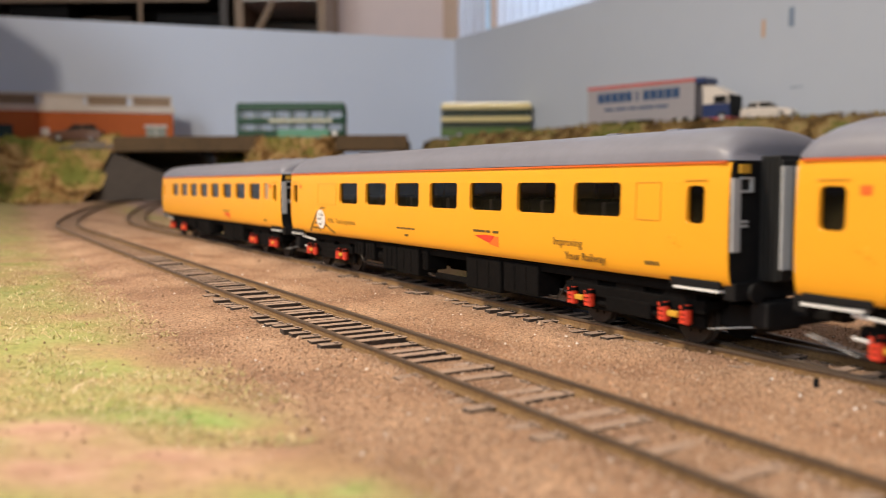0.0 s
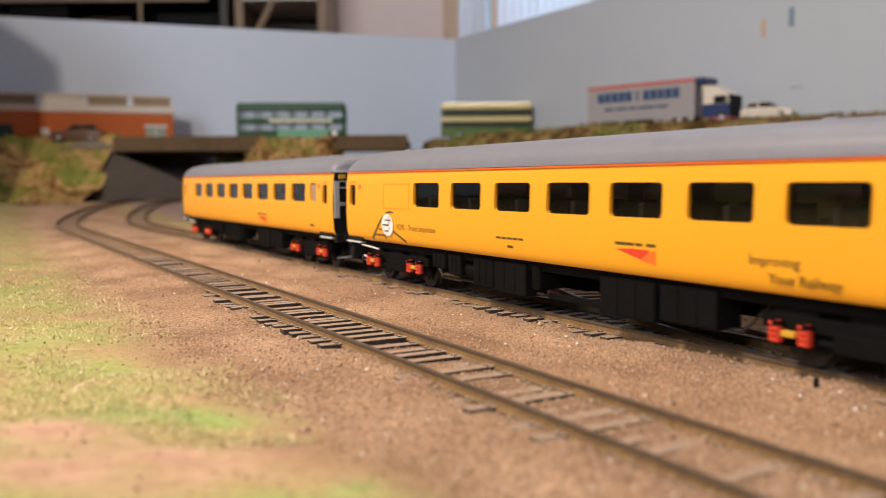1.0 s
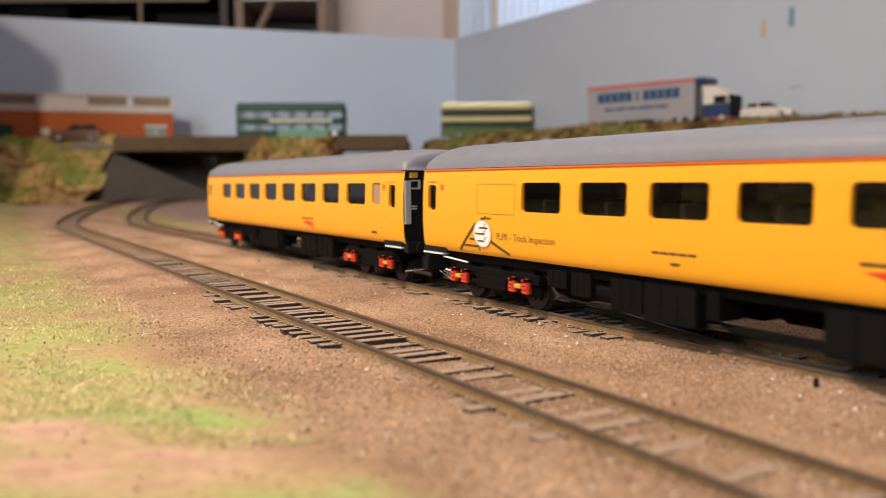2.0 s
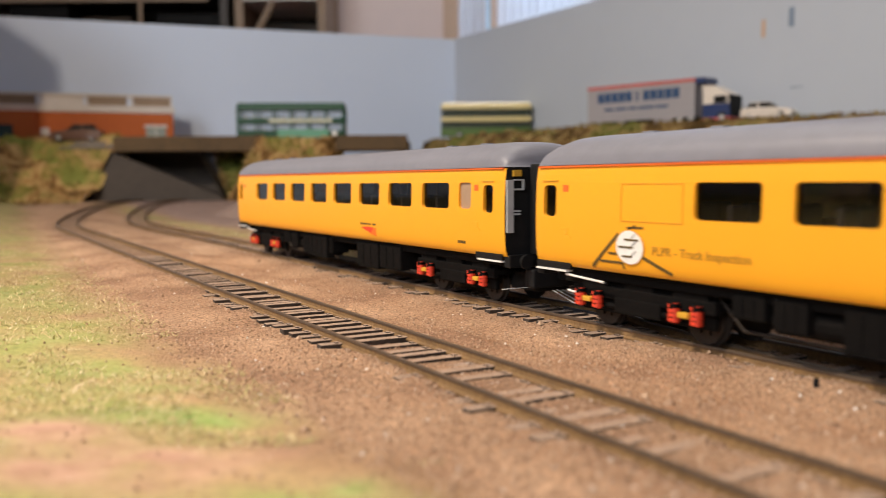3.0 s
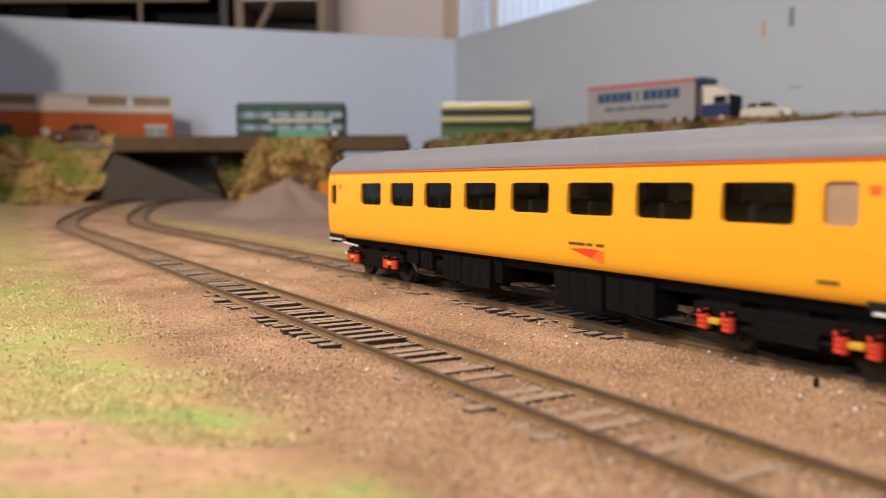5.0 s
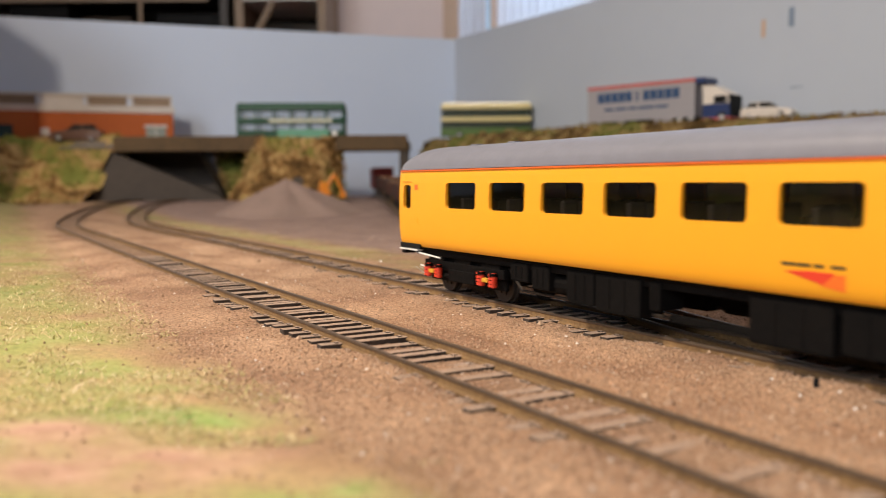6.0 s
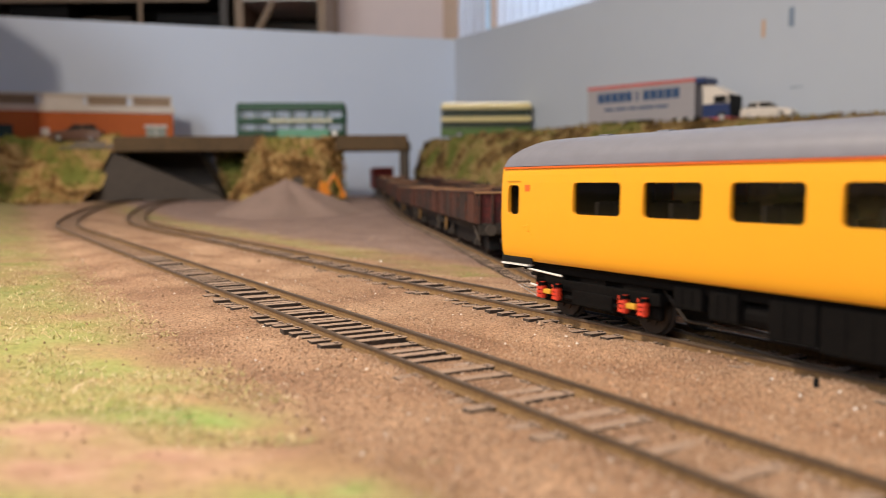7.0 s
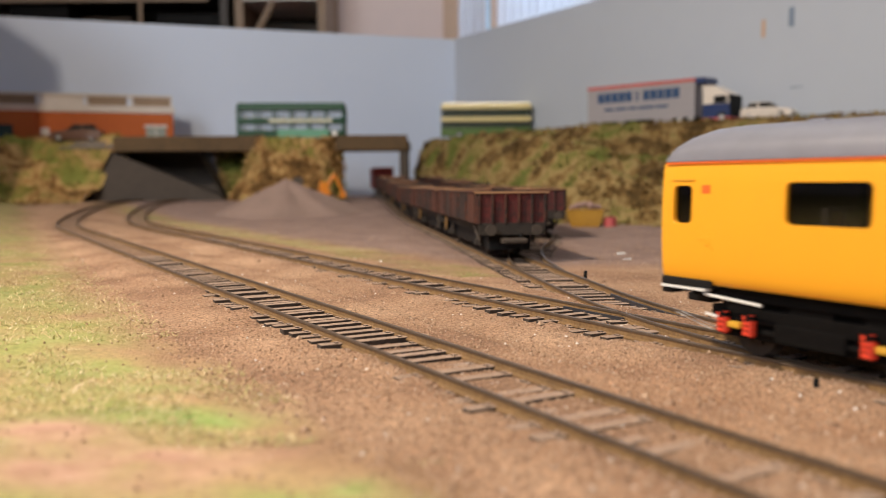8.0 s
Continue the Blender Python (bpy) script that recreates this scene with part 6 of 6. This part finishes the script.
box(north, WX0, RY1, WZ1, WX1, RY1 + 0.1, RZ1)
setting("wall_north", north, PLASTER, "pinkish plastered room wall with a window", "wall")
win = tagged(new("window_1"), "window with a peach frame behind net curtains", "window", kind="structure")
part("window_frame", boxed(WX0 - 0.03, RY1 - 0.02, WZ0, WX0 + 0.02, RY1 + 0.06, WZ1), PEACH, win)
part("window_frame", boxed(WX1 - 0.02, RY1 - 0.02, WZ0, WX1 + 0.03, RY1 + 0.06, WZ1), PEACH, win)
part("mullion", boxed(0.150, RY1 + 0.01, WZ0, 0.178, RY1 + 0.05, WZ1), PEACH, win)
part("sill", boxed(WX0 - 0.03, RY1 - 0.06, WZ0 - 0.03, WX1 + 0.03, RY1 - 0.0, WZ0), PEACH, win)


def curtain(x0, x1, label, amp):
    def place(u, v):
        x = x0 + (x1 - x0) * u
        return (x, RY1 - 0.035 + amp * math.sin(u * (x1 - x0) * 260) + 0.4 * amp * math.sin(u * (x1 - x0) * 97 + 1), WZ0 + 0.01 + (WZ1 - WZ0 + 0.05) * v)
    me = grid_mesh(int(240 * (x1 - x0)) + 40, 3, place)
    me.polygons.foreach_set("use_smooth", [True] * len(me.polygons))
    return tagged(part("net_curtain", me, NET), label, "curtain", "net curtains")


curtain(0.050, 0.135, "bunched white net curtain by the window frame", 0.006)
curtain(0.165, 1.12, "pleated white net curtain across the window", 0.004)

# dark media cabinet and wooden shelf unit against the back wall
cab = empty("cabinet", pose(-1.35, 2.36, RZ0), "dark wooden cabinet with equipment on its shelves", "cabinet")
CX = 0.775
for z0, z1 in ((0.0, 0.05), (1.20, 1.228), (1.40, 1.425), (1.75, 1.78)):
    part("shelf", boxed(-CX + 0.02, 0, z0, CX - 0.02, 0.28, z1), DARK_WOOD, cab)
part("side_panel", boxed(-CX, 0, 0, -CX + 0.0195, 0.28, 1.80), DARK_WOOD, cab)
part("side_panel", boxed(CX - 0.0195, 0, 0, CX, 0.28, 1.80), DARK_WOOD, cab)
part("back_panel", boxed(-CX, 0.2805, 0, CX, 0.29, 1.80), DARK_WOOD, cab)
part("front_rail", boxed(-CX + 0.02, -0.004, 1.372, CX - 0.05, -0.0005, 1.399), WOOD, cab, "pale shelf edge")


def gadget(x, w, h, mat, label, z=0.3785):
    g = empty("equipment_box", pose(x, 2.40, z), label, "equipment")
    part("case", boxed(0, 0, 0, w, 0.18, h, 0.004), mat, g)
    part("front_panel", boxed(0.01, -0.003, h * 0.25, w - 0.01, -0.0002, h * 0.75, 0.001), BLACK, g)
    part("knob", rodded((w * 0.85, -0.012, h * 0.5), (w * 0.85, -0.003, h * 0.5), h * 0.15, 14), GREY_LIGHT, g)
    return g


gadget(-1.18, 0.16, 0.15, BLACK, "black equipment box on the cabinet shelf")
gadget(-0.98, 0.13, 0.11, BROWN_IN, "brown equipment box on the cabinet shelf")
gadget(-0.78, 0.18, 0.12, BLACK, "black low equipment box on the cabinet shelf")
post = empty("shelf_divider", pose(-0.806, 2.352, 0.3785), "thin pale upright rod in the cabinet", "rod")
part("rod", rodded((0, 0, 0), (0, 0, 0.17), 0.006, 8), WOOD, post)

unit = empty("shelf_unit", pose(-0.555, 2.36, RZ0), "light wooden open shelf unit", "shelf")
part("upright", boxed(-0.0, 0, 0, 0.022, 0.28, 1.9), WOOD, unit)
part("upright", boxed(0.222, 0, 0, 0.244, 0.28, 1.9), WOOD, unit)
part("shelf", boxed(0.0222, 0, 1.215, 0.2218, 0.28, 1.235), WOOD, unit)
part("shelf", boxed(0.0222, 0.0, 1.375, 0.2218, 0.28, 1.398), WHITE, unit, "white shelf board")
part("back", boxed(0.0, 0.2802, 0, 0.244, 0.29, 1.9), DARK_WOOD, unit)
br = bmesh.new()
rod(br, (0.03, 0.01, 1.24), (0.10, 0.01, 1.372), 0.010, 8)
part("brace", br, WOOD, unit, "slanting wooden brace")
bowl = empty("storage_tin", pose(-0.435, 2.45, 0.3855), "dark tin with a red lid edge on the shelf", "tin")
part("tin", rodded((0, 0, 0), (0, 0, 0.035), 0.07, 24, 0.055), BLACK, bowl)
part("lid", rodded((0, 0, 0.0352), (0, 0, 0.042), 0.05, 24), RED_LINE, bowl)
# the edge of the baseboard and its trestle under the scenery
BOARD_EDGE = node_material("plywood_baseboard", (0.35, 0.25, 0.15), 0.7, scale=12)
setting("baseboard", boxed(-1.9, -0.6, -0.07, 1.9, 2.1, -0.045), BOARD_EDGE, "plywood baseboard under the layout", "baseboard")

# an unseen board added beyond the left edge, cut to shadow the backscene
SHADOW_OUTLINE = ((-1.50, 0.0), (-0.592, 0.0), (-0.592, 0.353), (-0.594, 0.375), (-0.652, 0.413), (-1.50, 0.961))
shadow_bm = loft([[(x, y, z) for x, z in SHADOW_OUTLINE] for y in (1.050, 1.062)])
setting("shadow_board", shadow_bm, BACKSCENE, "unseen board cut to cast the shadow on the left backscene", "wall")

# check rails and switch blades of the turnout
BLADE = node_material("blue_black_blade_steel", (0.035, 0.04, 0.055), 0.4, 0.4, second=(0.05, 0.045, 0.045), scale=120)


def blade(pts, side, y0, y1, label):
    run = [(p, h) for p, h in pts if y0 < p.y < y1]
    secs = []
    for p, h in run:
        right = Vector((h.y, -h.x, 0))
        c = p + right * side
        secs.append([c + right * a + Vector((0, 0, z)) for a, z in ((-0.0004, -0.0026), (0.0004, -0.0026), (0.0003, -0.0012), (-0.0003, -0.0012))])
    return tagged(part("check_rail", loft(secs), BLADE), label, "rail", "turnout rails", "structure")


blade(TRAIN, -0.0070, 0.205, 0.262, "blue-black check rail in the turnout")
blade(TRAIN, 0.0070, 0.235, 0.262, "blue-black check rail in the turnout")
blade(SIDING, 0.0072, 0.238, 0.295, "blue-black check rail in the turnout")


# ---- what moves ----
SPEED, START, SPACING = 0.0646, -0.199, 0.2767
# offsets of the train fitted to the camera's view, in metres every half second
RUN_FIT = (-0.0006, -0.0006, -0.0006, -0.0008, -0.0012, -0.0016, -0.0020, -0.0022, -0.0021, -0.0018, -0.0012, -0.0006, 0.0, 0.0003, 0.0006, 0.0008, 0.0009)

# shift of the two leading coaches, fitted to the camera's view
LEAD_FIT = (0.0, 0.0, 0.0, 0.0, 0.0005, 0.0010) + (0.0012,) * 11


def on_train_track(s):
    """Centre of the train's track at distance s along the train's way (towards the camera)."""
    o = SIDE0 + AWAY * TRAIN_OFFSET
    k = -s
    if k < BEND:
        return o + AHEAD * k
    a = (k - BEND) / RADIUS
    c = o + AHEAD * BEND + AWAY * RADIUS
    return c + (Matrix.Rotation(-a, 3, "Z") @ (-AWAY)) * RADIUS


def coach_pose(s):
    """The coach stands on its two bogie centres."""
    a, b = on_train_track(s + 0.0358), on_train_track(s + 0.2262)
    d = (b - a).normalized()
    p = a - d * 0.0358
    return pose(p.x, p.y, 0, 0, 0, math.degrees(math.atan2(d.y, d.x)))


def motions():
    for coach, k in ((REAR, 0), (MIDDLE, 1), (FRONT, 2)):
        rows = [(i * 0.5, coach_pose(START + SPACING * k + SPEED * i * 0.5 + nudge + (LEAD_FIT[i] if k else 0.0))) for i, nudge in enumerate(RUN_FIT)]
        walk(coach, rows)
    for wheel, x in WHEELSETS:
        rows = [(i * 0.1, pose(x, 0, 0.0056, 0, math.degrees(SPEED * i * 0.1 / 0.0056), 0)) for i in range(81)]
        walk(wheel, rows)


motions()
